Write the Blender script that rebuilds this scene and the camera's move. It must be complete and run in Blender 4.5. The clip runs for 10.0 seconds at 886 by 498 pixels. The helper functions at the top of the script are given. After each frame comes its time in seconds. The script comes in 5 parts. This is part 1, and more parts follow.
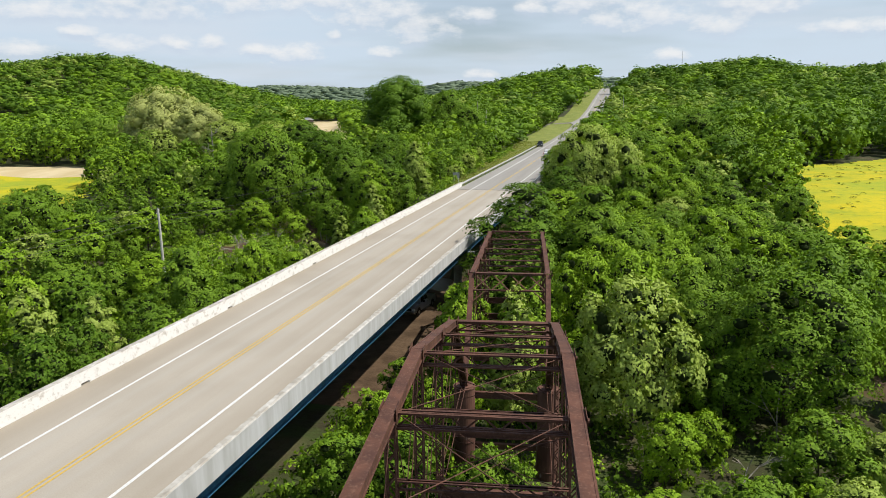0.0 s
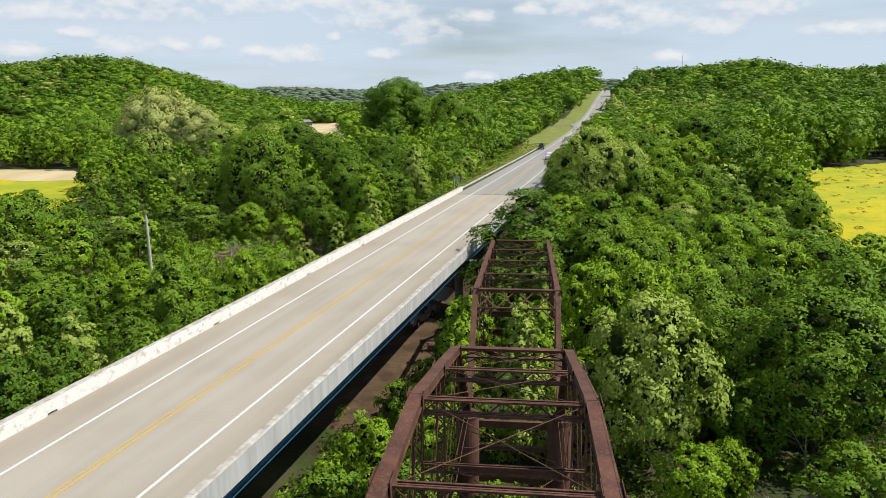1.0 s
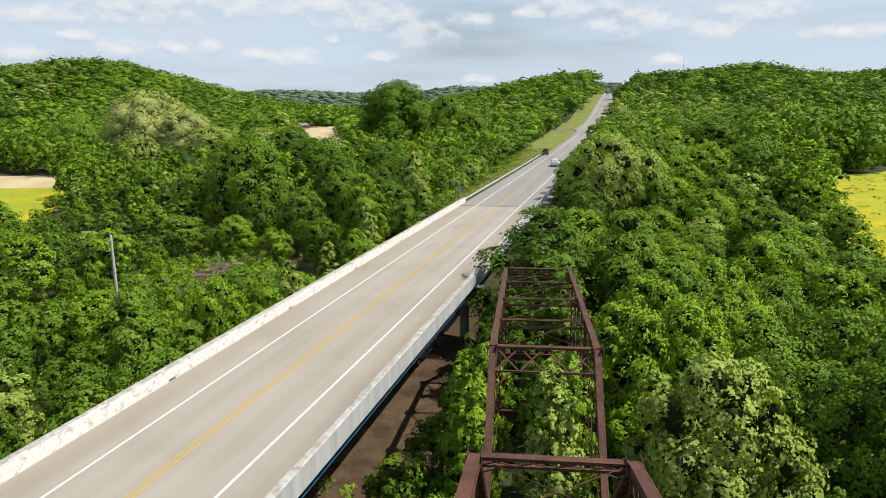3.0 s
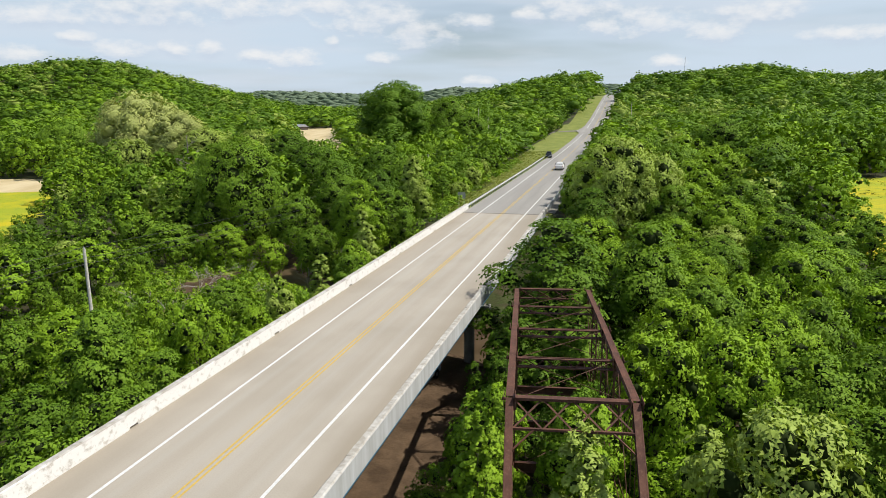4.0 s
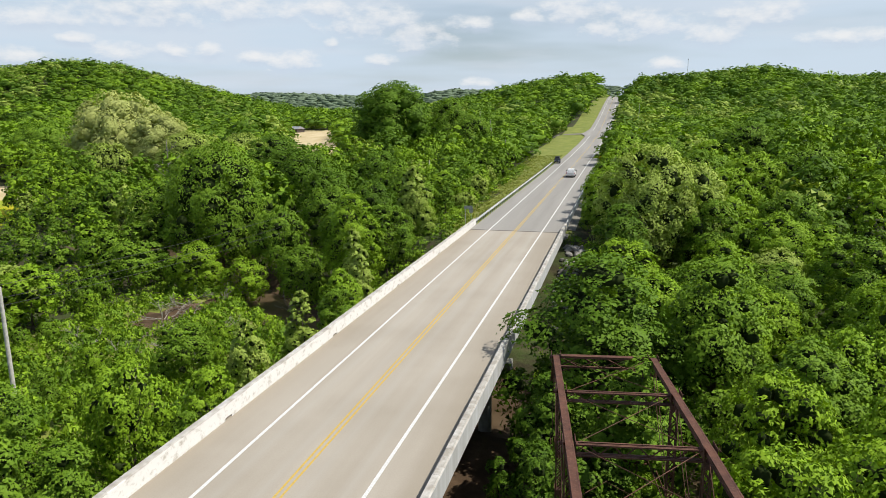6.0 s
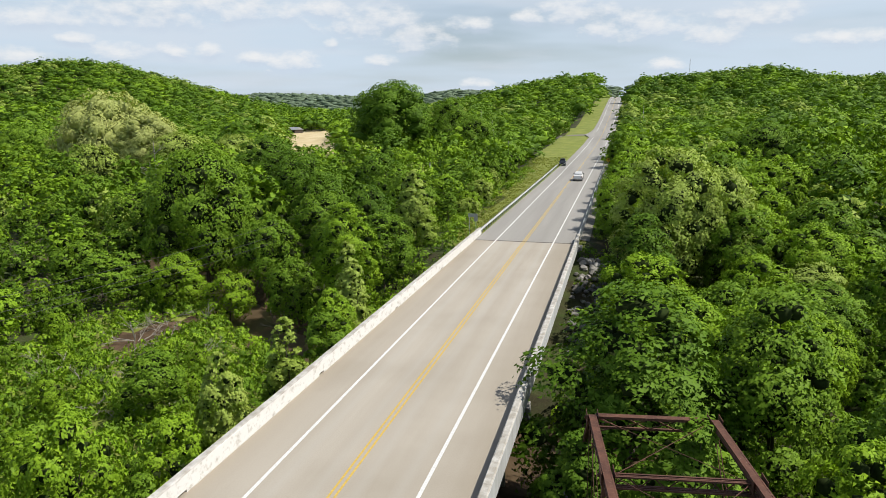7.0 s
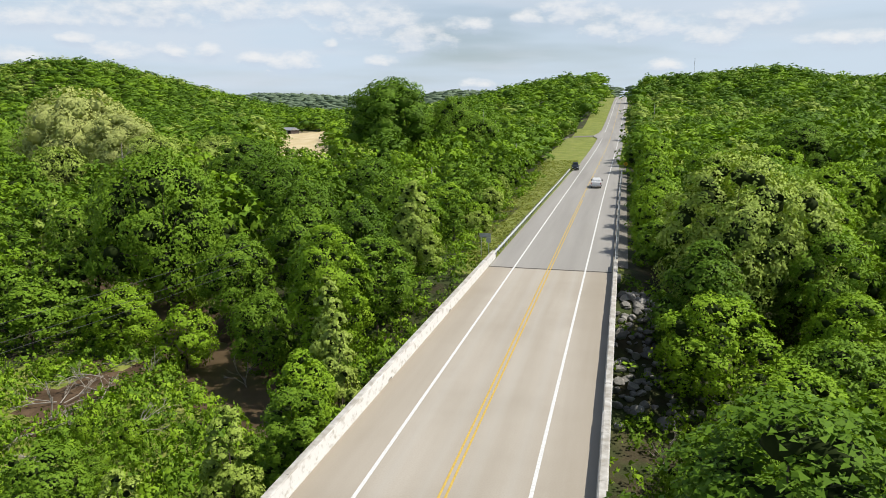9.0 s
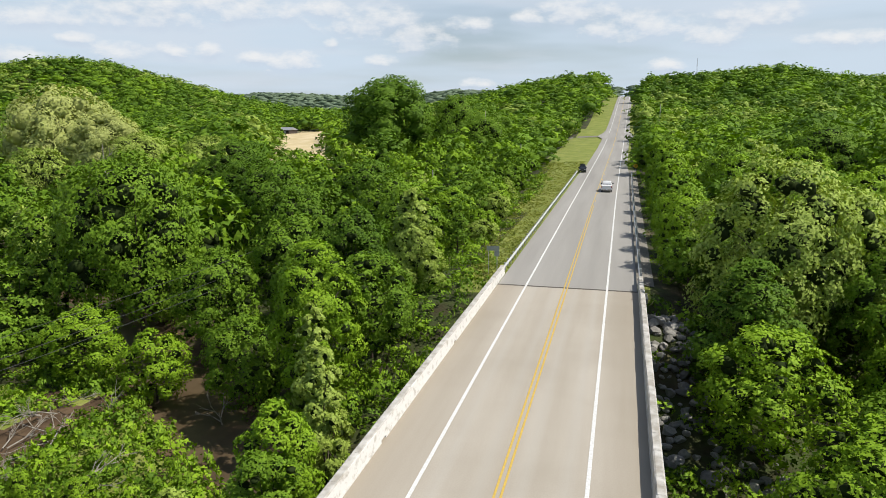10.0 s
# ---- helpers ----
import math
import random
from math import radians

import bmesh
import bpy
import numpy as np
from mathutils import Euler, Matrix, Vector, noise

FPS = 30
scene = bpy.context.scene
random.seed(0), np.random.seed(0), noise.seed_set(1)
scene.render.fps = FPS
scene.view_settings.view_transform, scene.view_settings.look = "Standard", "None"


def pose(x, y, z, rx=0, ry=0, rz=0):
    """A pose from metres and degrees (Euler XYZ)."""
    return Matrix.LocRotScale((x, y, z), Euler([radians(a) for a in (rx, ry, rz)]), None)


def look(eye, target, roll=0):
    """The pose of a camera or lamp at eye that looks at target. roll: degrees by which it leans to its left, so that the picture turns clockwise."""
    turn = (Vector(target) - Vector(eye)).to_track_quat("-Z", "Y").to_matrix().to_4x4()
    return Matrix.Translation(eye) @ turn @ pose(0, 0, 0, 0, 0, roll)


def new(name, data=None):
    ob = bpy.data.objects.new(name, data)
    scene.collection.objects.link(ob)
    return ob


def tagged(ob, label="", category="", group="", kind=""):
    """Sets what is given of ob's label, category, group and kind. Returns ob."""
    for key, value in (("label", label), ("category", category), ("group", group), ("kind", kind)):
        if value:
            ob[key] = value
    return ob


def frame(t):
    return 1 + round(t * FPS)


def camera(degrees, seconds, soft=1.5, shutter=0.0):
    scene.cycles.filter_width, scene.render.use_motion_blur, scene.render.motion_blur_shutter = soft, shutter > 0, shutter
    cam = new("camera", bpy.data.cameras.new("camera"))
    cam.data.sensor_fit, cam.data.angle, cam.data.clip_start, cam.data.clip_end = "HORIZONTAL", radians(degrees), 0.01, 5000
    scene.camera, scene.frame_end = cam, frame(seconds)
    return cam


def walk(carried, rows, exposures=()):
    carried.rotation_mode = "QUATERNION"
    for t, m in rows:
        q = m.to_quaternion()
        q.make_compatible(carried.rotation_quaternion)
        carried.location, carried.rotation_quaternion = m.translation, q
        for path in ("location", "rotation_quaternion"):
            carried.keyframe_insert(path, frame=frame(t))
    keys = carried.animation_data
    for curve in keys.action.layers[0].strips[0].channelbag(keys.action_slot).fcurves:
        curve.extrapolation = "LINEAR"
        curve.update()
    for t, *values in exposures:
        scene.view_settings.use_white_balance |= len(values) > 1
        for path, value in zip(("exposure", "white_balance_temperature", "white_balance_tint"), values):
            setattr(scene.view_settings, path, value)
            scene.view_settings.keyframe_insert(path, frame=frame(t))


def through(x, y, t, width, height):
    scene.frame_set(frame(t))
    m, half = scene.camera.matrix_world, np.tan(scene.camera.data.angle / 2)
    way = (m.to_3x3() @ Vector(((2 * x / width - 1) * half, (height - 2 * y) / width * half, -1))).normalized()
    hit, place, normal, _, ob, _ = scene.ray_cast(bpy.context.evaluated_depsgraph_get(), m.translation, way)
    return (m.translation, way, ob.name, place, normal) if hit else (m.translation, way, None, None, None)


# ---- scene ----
cam = camera(66.0, 10.0, soft=0.8)
# seconds, eye, yaw, pitch, lean to the right
PATH = [
    (0, 24.003, -0.000, 16.110, 15.064, -12.216, 0.667),
    (0.5, 23.517, 1.631, 16.125, 15.035, -12.145, 0.649),
    (1, 22.957, 3.448, 16.160, 15.007, -12.077, 0.632),
    (1.5, 22.325, 5.453, 16.209, 14.978, -12.011, 0.615),
    (2, 21.622, 7.649, 16.264, 14.950, -11.949, 0.598),
    (2.5, 20.852, 10.033, 16.321, 14.922, -11.889, 0.581),
    (3, 20.017, 12.604, 16.375, 14.895, -11.833, 0.563),
    (3.5, 19.122, 15.357, 16.423, 14.868, -11.781, 0.546),
    (4, 18.171, 18.285, 16.460, 14.842, -11.732, 0.529),
    (4.5, 17.167, 21.379, 16.486, 14.818, -11.688, 0.512),
    (5, 16.117, 24.631, 16.498, 14.794, -11.648, 0.495),
    (5.5, 15.026, 28.025, 16.495, 14.772, -11.612, 0.477),
    (6, 13.899, 31.550, 16.477, 14.752, -11.581, 0.460),
    (6.5, 12.743, 35.188, 16.446, 14.733, -11.555, 0.443),
    (7, 11.565, 38.921, 16.401, 14.717, -11.534, 0.426),
    (7.5, 10.372, 42.730, 16.345, 14.704, -11.518, 0.408),
    (8, 9.172, 46.591, 16.281, 14.693, -11.507, 0.391),
    (8.5, 7.972, 50.482, 16.212, 14.685, -11.502, 0.374),
    (9, 6.781, 54.375, 16.143, 14.681, -11.502, 0.357),
    (9.5, 5.609, 58.244, 16.079, 14.681, -11.508, 0.340),
    (10, 4.465, 62.059, 16.025, 14.685, -11.520, 0.322),
]
walk(cam, [(t, pose(x, y, z, 90 + pitch, 0, yaw) @ pose(0, 0, 0, 0, 0, -lean)) for t, x, y, z, yaw, pitch, lean in PATH])

# ---- light ----
SUN_UP, SUN_AZ = 56.0, 8.0           # degrees above the horizon; from +x towards +y
sun_way = Vector((math.cos(radians(SUN_UP)) * math.cos(radians(SUN_AZ)), math.cos(radians(SUN_UP)) * math.sin(radians(SUN_AZ)), math.sin(radians(SUN_UP))))
sun = new("sun", bpy.data.lights.new("sun", "SUN"))
sun.data.energy, sun.data.angle, sun.data.color = 5.0, radians(0.5), (1.0, 0.95, 0.86)
sun.matrix_world = look((0, 0, 60), Vector((0, 0, 60)) - sun_way)
scene.view_settings.exposure = 0.0

world = bpy.data.worlds.new("sky")
scene.world = world
world.use_nodes = True
wt = world.node_tree
wt.nodes.clear()


def wn(kind, **kw):
    n = wt.nodes.new(kind)
    for k, v in kw.items():
        n.inputs[k.replace("_", " ")].default_value = v
    return n


sky = wt.nodes.new("ShaderNodeTexSky")
sky.sky_type, sky.sun_disc = "NISHITA", False
sky.sun_elevation, sky.sun_rotation = radians(SUN_UP), radians(90 - SUN_AZ)
sky.air_density, sky.dust_density, sky.ozone_density = 1.0, 1.2, 1.0
coord = wt.nodes.new("ShaderNodeTexCoord")
# cloud sheets: stretched noise over direction, small puffs low, larger ones high
sep = wt.nodes.new("ShaderNodeSeparateXYZ")
wt.links.new(coord.outputs["Generated"], sep.inputs[0])
azi = wt.nodes.new("ShaderNodeMath"); azi.operation = "ARCTAN2"
wt.links.new(sep.outputs[0], azi.inputs[0]); wt.links.new(sep.outputs[1], azi.inputs[1])
# height in the sky, opened up near the horizon
lift = wt.nodes.new("ShaderNodeMath"); lift.operation = "POWER"; lift.inputs[1].default_value = 0.75
up0 = wt.nodes.new("ShaderNodeMath"); up0.operation = "MAXIMUM"; up0.inputs[1].default_value = 0.0
wt.links.new(sep.outputs[2], up0.inputs[0]); wt.links.new(up0.outputs[0], lift.inputs[0])
comb = wt.nodes.new("ShaderNodeCombineXYZ")
wt.links.new(azi.outputs[0], comb.inputs[0]); wt.links.new(lift.outputs[0], comb.inputs[1])


def cloud(scale_x, scale_y, shift, lo, hi, detail=7, rough=0.55):
    m = wt.nodes.new("ShaderNodeMapping")
    m.inputs["Scale"].default_value = (scale_x, scale_y, 1)
    m.inputs["Location"].default_value = shift
    wt.links.new(comb.outputs[0], m.inputs[0])
    n = wn("ShaderNodeTexNoise", Scale=1.0, Detail=detail, Roughness=rough)
    wt.links.new(m.outputs[0], n.inputs[0])
    r = wt.nodes.new("ShaderNodeMapRange"); r.interpolation_type = "SMOOTHSTEP"
    r.inputs[1].default_value, r.inputs[2].default_value = lo, hi
    wt.links.new(n.outputs[0], r.inputs[0])
    return r.outputs[0]


def wmix(fac, a, b, blend="MIX"):
    m = wt.nodes.new("ShaderNodeMix"); m.data_type = "RGBA"; m.blend_type = blend
    for sock, v in ((m.inputs[0], fac), (m.inputs[6], a), (m.inputs[7], b)):
        if isinstance(v, (int, float, tuple)):
            sock.default_value = v
        else:
            wt.links.new(v, sock)
    return m.outputs[2]


# clouds crowd towards the horizon and thin out overhead
thin = wt.nodes.new("ShaderNodeMapRange"); thin.interpolation_type = "SMOOTHSTEP"
for q, val in enumerate((0.12, 0.45, 1.0, 0.15)):
    thin.inputs[q + 1].default_value = val
wt.links.new(sep.outputs[2], thin.inputs[0])


def thinned(v, k=1.0):
    m = wt.nodes.new("ShaderNodeMath"); m.operation = "MULTIPLY"
    wt.links.new(v, m.inputs[0]); wt.links.new(thin.outputs[0], m.inputs[1])
    n = wt.nodes.new("ShaderNodeMath"); n.operation = "MULTIPLY"; n.inputs[1].default_value = k
    wt.links.new(m.outputs[0], n.inputs[0])
    return n.outputs[0]


# single cumulus clouds low in the sky: azimuth, height, half-width, half-height (as sines and radians)
CUMULUS = [(-0.3614, 0.1196, 0.0621, 0.0182), (-0.2925, 0.1003, 0.0480, 0.0149), (-0.4735, 0.0669, 0.0414, 0.0099), (-0.5133, 0.0711, 0.0215, 0.0066), (0.0188, 0.1083, 0.0514, 0.0157), (-0.0717, 0.1303, 0.0431, 0.0149), (-0.0292, 0.1057, 0.0414, 0.0099), (-0.4091, 0.0928, 0.0091, 0.0058), (-0.3376, 0.0694, 0.0199, 0.0066), (-0.6579, 0.1243, 0.0787, 0.0149), (-0.5531, 0.1336, 0.0621, 0.0124), (-0.7983, 0.0688, 0.0315, 0.0075), (-0.6844, 0.0754, 0.0331, 0.0091), (-0.7321, 0.0923, 0.0199, 0.0058), (-0.5737, 0.0791, 0.0149, 0.0075), (-0.6161, 0.0798, 0.0166, 0.0075), (-0.1347, 0.1255, 0.0215, 0.0083), (0.1133, 0.0958, 0.0364, 0.0116), (0.1607, 0.1179, 0.0456, 0.0108), (-0.7753, 0.1146, 0.0547, 0.0099), (-0.4304, 0.1350, 0.0514, 0.0099), (-0.2074, 0.0383, 0.0215, 0.0050), (0.0506, 0.0580, 0.0232, 0.0066), (0.2668, 0.0837, 0.0497, 0.0075), (-0.2194, 0.1160, 0.0282, 0.0075),]


def cumulus(drop):
    """Cover of the single clouds, looked up a little higher by drop; ragged edges come from noise."""
    def math_node(op, *vals):
        n = wt.nodes.new("ShaderNodeMath"); n.operation = op
        for i, v in enumerate(vals):
            if isinstance(v, (int, float)):
                n.inputs[i].default_value = v
            else:
                wt.links.new(v, n.inputs[i])
        return n.outputs[0]
    at = wt.nodes.new("ShaderNodeCombineXYZ")
    wt.links.new(azi.outputs[0], at.inputs[0])
    wt.links.new(math_node("ADD", sep.outputs[2], drop), at.inputs[1])
    m = wt.nodes.new("ShaderNodeMapping"); m.inputs["Scale"].default_value = (28, 52, 1)
    wt.links.new(at.outputs[0], m.inputs[0])
    ragged = wn("ShaderNodeTexNoise", Scale=1.0, Detail=7, Roughness=0.6)
    wt.links.new(m.outputs[0], ragged.inputs[0])
    best = None
    for a0, e0, w, h in CUMULUS:
        off = wt.nodes.new("ShaderNodeVectorMath"); off.operation = "SUBTRACT"; off.inputs[1].default_value = (a0, e0, 0)
        wt.links.new(at.outputs[0], off.inputs[0])
        sc = wt.nodes.new("ShaderNodeVectorMath"); sc.operation = "MULTIPLY"; sc.inputs[1].default_value = (0.72 / w, 0.64 / h, 0)
        wt.links.new(off.outputs[0], sc.inputs[0])
        dt = wt.nodes.new("ShaderNodeVectorMath"); dt.operation = "DOT_PRODUCT"
        wt.links.new(sc.outputs[0], dt.inputs[0]); wt.links.new(sc.outputs[0], dt.inputs[1])
        best = dt.outputs["Value"] if best is None else math_node("MINIMUM", best, dt.outputs["Value"])
    v = math_node("ADD", math_node("SUBTRACT", 0.55, best), math_node("MULTIPLY", math_node("SUBTRACT", ragged.outputs[0], 0.5), 3.4))
    r = wt.nodes.new("ShaderNodeMapRange"); r.interpolation_type = "SMOOTHSTEP"
    r.inputs[1].default_value, r.inputs[2].default_value = -0.6, 1.0
    wt.links.new(v, r.inputs[0])
    return r.outputs[0]


veil = thinned(cloud(1.6, 7.0, (3.1, 0.4, 0), 0.16, 0.60, 4), 0.95)
bank = thinned(cloud(3.0, 15.0, (5.2, 1.9, 0), 0.48, 0.68, 6, 0.5), 0.45)
heads, under = cumulus(0.0), cumulus(0.006)
col = wmix(veil, sky.outputs[0], (6.75, 7.95, 9.25, 1))
col = wmix(bank, col, (7.4, 8.0, 8.9, 1))
both = wt.nodes.new("ShaderNodeMath"); both.operation = "MULTIPLY"; both.inputs[1].default_value = 0.62
wt.links.new(under, both.inputs[0])
col = wmix(both.outputs[0], col, (6.3, 7.2, 8.5, 1))
tops = wt.nodes.new("ShaderNodeMath"); tops.operation = "MULTIPLY"; tops.inputs[1].default_value = 0.90
wt.links.new(heads, tops.inputs[0])
shade = wt.nodes.new("ShaderNodeMath"); shade.operation = "SUBTRACT"; shade.use_clamp = True
low = wt.nodes.new("ShaderNodeMath"); low.operation = "MULTIPLY"; low.inputs[1].default_value = 0.42
lower = cumulus(0.011)
wt.links.new(lower, low.inputs[0]); wt.links.new(tops.outputs[0], shade.inputs[0]); wt.links.new(low.outputs[0], shade.inputs[1])
col = wmix(shade.outputs[0], col, (9.4, 9.5, 9.6, 1))
bg = wn("ShaderNodeBackground", Strength=0.092)
wt.links.new(col, bg.inputs[0])
out = wt.nodes.new("ShaderNodeOutputWorld")
wt.links.new(bg.outputs[0], out.inputs[0])


# ---- materials ----
class Mat:
    """A small builder of node materials."""

    def __init__(self, name, rough=0.8, metal=0.0, spec=0.3):
        self.m = bpy.data.materials.new(name)
        self.m.use_nodes = True
        self.t = self.m.node_tree
        self.b = self.t.nodes["Principled BSDF"]
        self.b.inputs["Roughness"].default_value, self.b.inputs["Metallic"].default_value = rough, metal
        self.b.inputs["Specular IOR Level"].default_value = spec
        self.c = self.t.nodes.new("ShaderNodeTexCoord").outputs["Object"]

    def node(self, kind, **kw):
        n = self.t.nodes.new(kind)
        for k, v in kw.items():
            n.inputs[k.replace("_", " ")].default_value = v
        return n

    def link(self, a, b):
        self.t.links.new(a, b)

    def noise(self, scale, detail=4, rough=0.55, stretch=None):
        src = self.c
        if stretch:
            m = self.node("ShaderNodeMapping", Scale=stretch)
            self.link(src, m.inputs[0])
            src = m.outputs[0]
        n = self.node("ShaderNodeTexNoise", Scale=scale, Detail=detail, Roughness=rough)
        self.link(src, n.inputs[0])
        return n.outputs[0]

    def span(self, v, lo, hi, a=0.0, b=1.0):
        r = self.node("ShaderNodeMapRange")
        for i, k in enumerate((lo, hi, a, b)):
            r.inputs[i + 1].default_value = k
        self.link(v, r.inputs[0])
        return r.outputs[0]

    def mix(self, fac, a, b, blend="MIX"):
        m = self.t.nodes.new("ShaderNodeMix")
        m.data_type, m.blend_type = "RGBA", blend
        for sock, v in ((m.inputs[0], fac), (m.inputs[6], a), (m.inputs[7], b)):
            if isinstance(v, (int, float)):
                sock.default_value = v
            elif isinstance(v, tuple):
                sock.default_value = (*v, 1)
            else:
                self.link(v, sock)
        return m.outputs[2]

    def color(self, c):
        if isinstance(c, tuple):
            self.b.inputs["Base Color"].default_value = (*c, 1)
        else:
            self.link(c, self.b.inputs["Base Color"])
        return self

    def bump(self, v, depth=0.02, strength=0.6):
        n = self.node("ShaderNodeBump", Strength=strength, Distance=depth)
        self.link(v, n.inputs["Height"])
        self.link(n.outputs[0], self.b.inputs["Normal"])
        return self


def plain(name, col, rough=0.6, metal=0.0, dirt=0.25, spec=0.4, scale=3.0):
    k = Mat(name, rough, metal, spec)
    dark = tuple(c * (1 - dirt) for c in col)
    k.color(k.mix(k.span(k.noise(scale, 5), 0.35, 0.7), dark, col))
    return k.m


def foliage(name, dark, light, tip, through=0.17):
    """Leaves: hue drifts from leaf to leaf, from limb to limb and from tree to tree; light shines through them."""
    k = Mat(name, 0.6, 0.0, 0.12)
    island = k.node("ShaderNodeNewGeometry").outputs["Random Per Island"]
    each = k.node("ShaderNodeObjectInfo").outputs["Random"]
    c = k.mix(k.span(island, 0.05, 0.95), dark, light)
    c = k.mix(k.span(k.noise(0.7, 3), 0.45, 0.72, 0, 0.7), c, tip)
    c = k.mix(k.span(k.noise(0.045, 2), 0.40, 0.62, 0.0, 0.35), c, dark)
    c = k.mix(k.span(each, 0, 1, 0.0, 0.4), c, k.mix(0.4, light, tip))
    k.color(c)
    tr = k.node("ShaderNodeBsdfTranslucent")
    k.link(k.mix(1.0, c, (1.1, 1.15, 0.4), "MULTIPLY"), tr.inputs[0])
    mx = k.node("ShaderNodeMixShader", Fac=through)
    k.link(k.b.outputs[0], mx.inputs[1]); k.link(tr.outputs[0], mx.inputs[2])
    k.link(mx.outputs[0], k.t.nodes["Material Output"].inputs[0])
    return k.m


M_MID = foliage("leaves_mid_green", (0.078, 0.160, 0.012), (0.172, 0.298, 0.022), (0.240, 0.370, 0.032))
M_BRIGHT = foliage("leaves_bright_green", (0.130, 0.240, 0.012), (0.245, 0.400, 0.022), (0.325, 0.475, 0.034))
M_PALE = foliage("leaves_pale_green", (0.195, 0.280, 0.036), (0.350, 0.455, 0.082), (0.455, 0.550, 0.145))
M_DARK = foliage("leaves_dark_green", (0.050, 0.110, 0.009), (0.112, 0.212, 0.016), (0.160, 0.270, 0.022))
M_OLIVE = foliage("leaves_olive", (0.275, 0.320, 0.078), (0.415, 0.460, 0.145), (0.510, 0.540, 0.210))
# Far ridge, pale grey-green: the haze of distance is in the base colour.
M_FARHAZE = foliage("far_ridge_hazed_leaves", (0.150, 0.205, 0.130), (0.172, 0.230, 0.146), (0.185, 0.245, 0.155), 0.1)
# Inside of the crowns: shade between the leaves, put into a dark colour.
M_CORE_SHADE = plain("crown_core_shade", (0.032, 0.050, 0.012), 0.9, dirt=0.4, spec=0.1)
FOLIAGE = dict(mid=M_MID, bright=M_BRIGHT, pale=M_PALE, dark=M_DARK, olive=M_OLIVE)

k = Mat("bark", 0.9)
k.color(k.mix(k.span(k.noise(4, 6, 0.6, (1, 1, 0.25)), 0.35, 0.7), (0.045, 0.032, 0.022), (0.16, 0.13, 0.10))).bump(k.noise(9, 5, 0.6, (1, 1, 0.2)), 0.03)
M_BARK = k.m
M_DEAD = plain("dead_wood", (0.42, 0.38, 0.32), 0.85, dirt=0.5)

k = Mat("bridge_deck_concrete", 0.85, spec=0.25)
streak = k.noise(0.5, 5, 0.55, (1.0, 0.06, 1))
c = k.mix(k.span(streak, 0.35, 0.68), (0.37, 0.33, 0.27), (0.435, 0.395, 0.335))
c = k.mix(k.span(k.noise(0.12, 4), 0.45, 0.75, 0, 0.5), c, (0.285, 0.25, 0.195))
c = k.mix(k.span(k.noise(14, 4), 0.4, 0.8, 0, 0.25), c, (0.20, 0.18, 0.155))
# wheel paths and the dirty strips along the parapets
sx = k.node("ShaderNodeSeparateXYZ"); k.link(k.c, sx.inputs[0])
ab = k.node("ShaderNodeMath"); ab.operation = "ABSOLUTE"; k.link(sx.outputs[0], ab.inputs[0])
c = k.mix(k.span(ab.outputs[0], 3.9, 6.4, 0, 0.55), c, (0.265, 0.225, 0.17))
lane = k.node("ShaderNodeMath"); lane.operation = "PINGPONG"; lane.inputs[1].default_value = 0.92; k.link(ab.outputs[0], lane.inputs[0])
inlane = k.span(ab.outputs[0], 3.7, 3.3)
wp = k.node("ShaderNodeMath"); wp.operation = "MULTIPLY"; k.link(inlane, wp.inputs[0]); k.link(k.span(lane.outputs[0], 0.45, 0.92, 0, 0.3), wp.inputs[1])
c = k.mix(wp.outputs[0], c, (0.41, 0.388, 0.35))
k.color(c).bump(k.noise(30, 4), 0.006, 0.4)
M_DECK = k.m

k = Mat("worn_asphalt", 0.85, spec=0.3)
c = k.mix(k.span(k.noise(0.4, 5, 0.55, (1.0, 0.05, 1)), 0.3, 0.7), (0.262, 0.250, 0.230), (0.340, 0.326, 0.300))
c = k.mix(k.span(k.noise(25, 4), 0.45, 0.8, 0, 0.35), c, (0.15, 0.145, 0.135))
k.color(c).bump(k.noise(60, 3), 0.006, 0.4)
M_ASPHALT = k.m

k = Mat("weathered_parapet_concrete", 0.85)
zs = k.node("ShaderNodeSeparateXYZ"); k.link(k.c, zs.inputs[0])
c = k.mix(k.span(k.noise(1.6, 6, 0.6), 0.38, 0.66), (0.34, 0.315, 0.27), (0.55, 0.535, 0.50))
c = k.mix(k.span(k.noise(2.2, 6, 0.62, (1, 1, 0.2)), 0.55, 0.75, 0, 0.7), c, (0.24, 0.22, 0.185))
k.color(c).bump(k.noise(6, 6), 0.02)
M_PARAPET = k.m

k = Mat("flaking_white_paint_on_concrete", 0.7)
c = k.mix(k.span(k.noise(1.7, 8, 0.68, (1, 1, 1.3)), 0.53, 0.66), (0.70, 0.69, 0.66), (0.44, 0.41, 0.36))
c = k.mix(k.span(k.noise(5, 6, 0.6), 0.58, 0.72, 0, 0.6), c, (0.42, 0.39, 0.34))
k.color(c).bump(k.noise(4, 6), 0.01)
M_WHITEWALL = k.m

k = Mat("stained_concrete_face", 0.85)
c = k.mix(k.span(k.noise(1.2, 6, 0.6, (1, 1, 0.12)), 0.38, 0.68), (0.40, 0.40, 0.385), (0.54, 0.55, 0.55))
k.color(c).bump(k.noise(5, 5), 0.01)
M_FASCIA = k.m

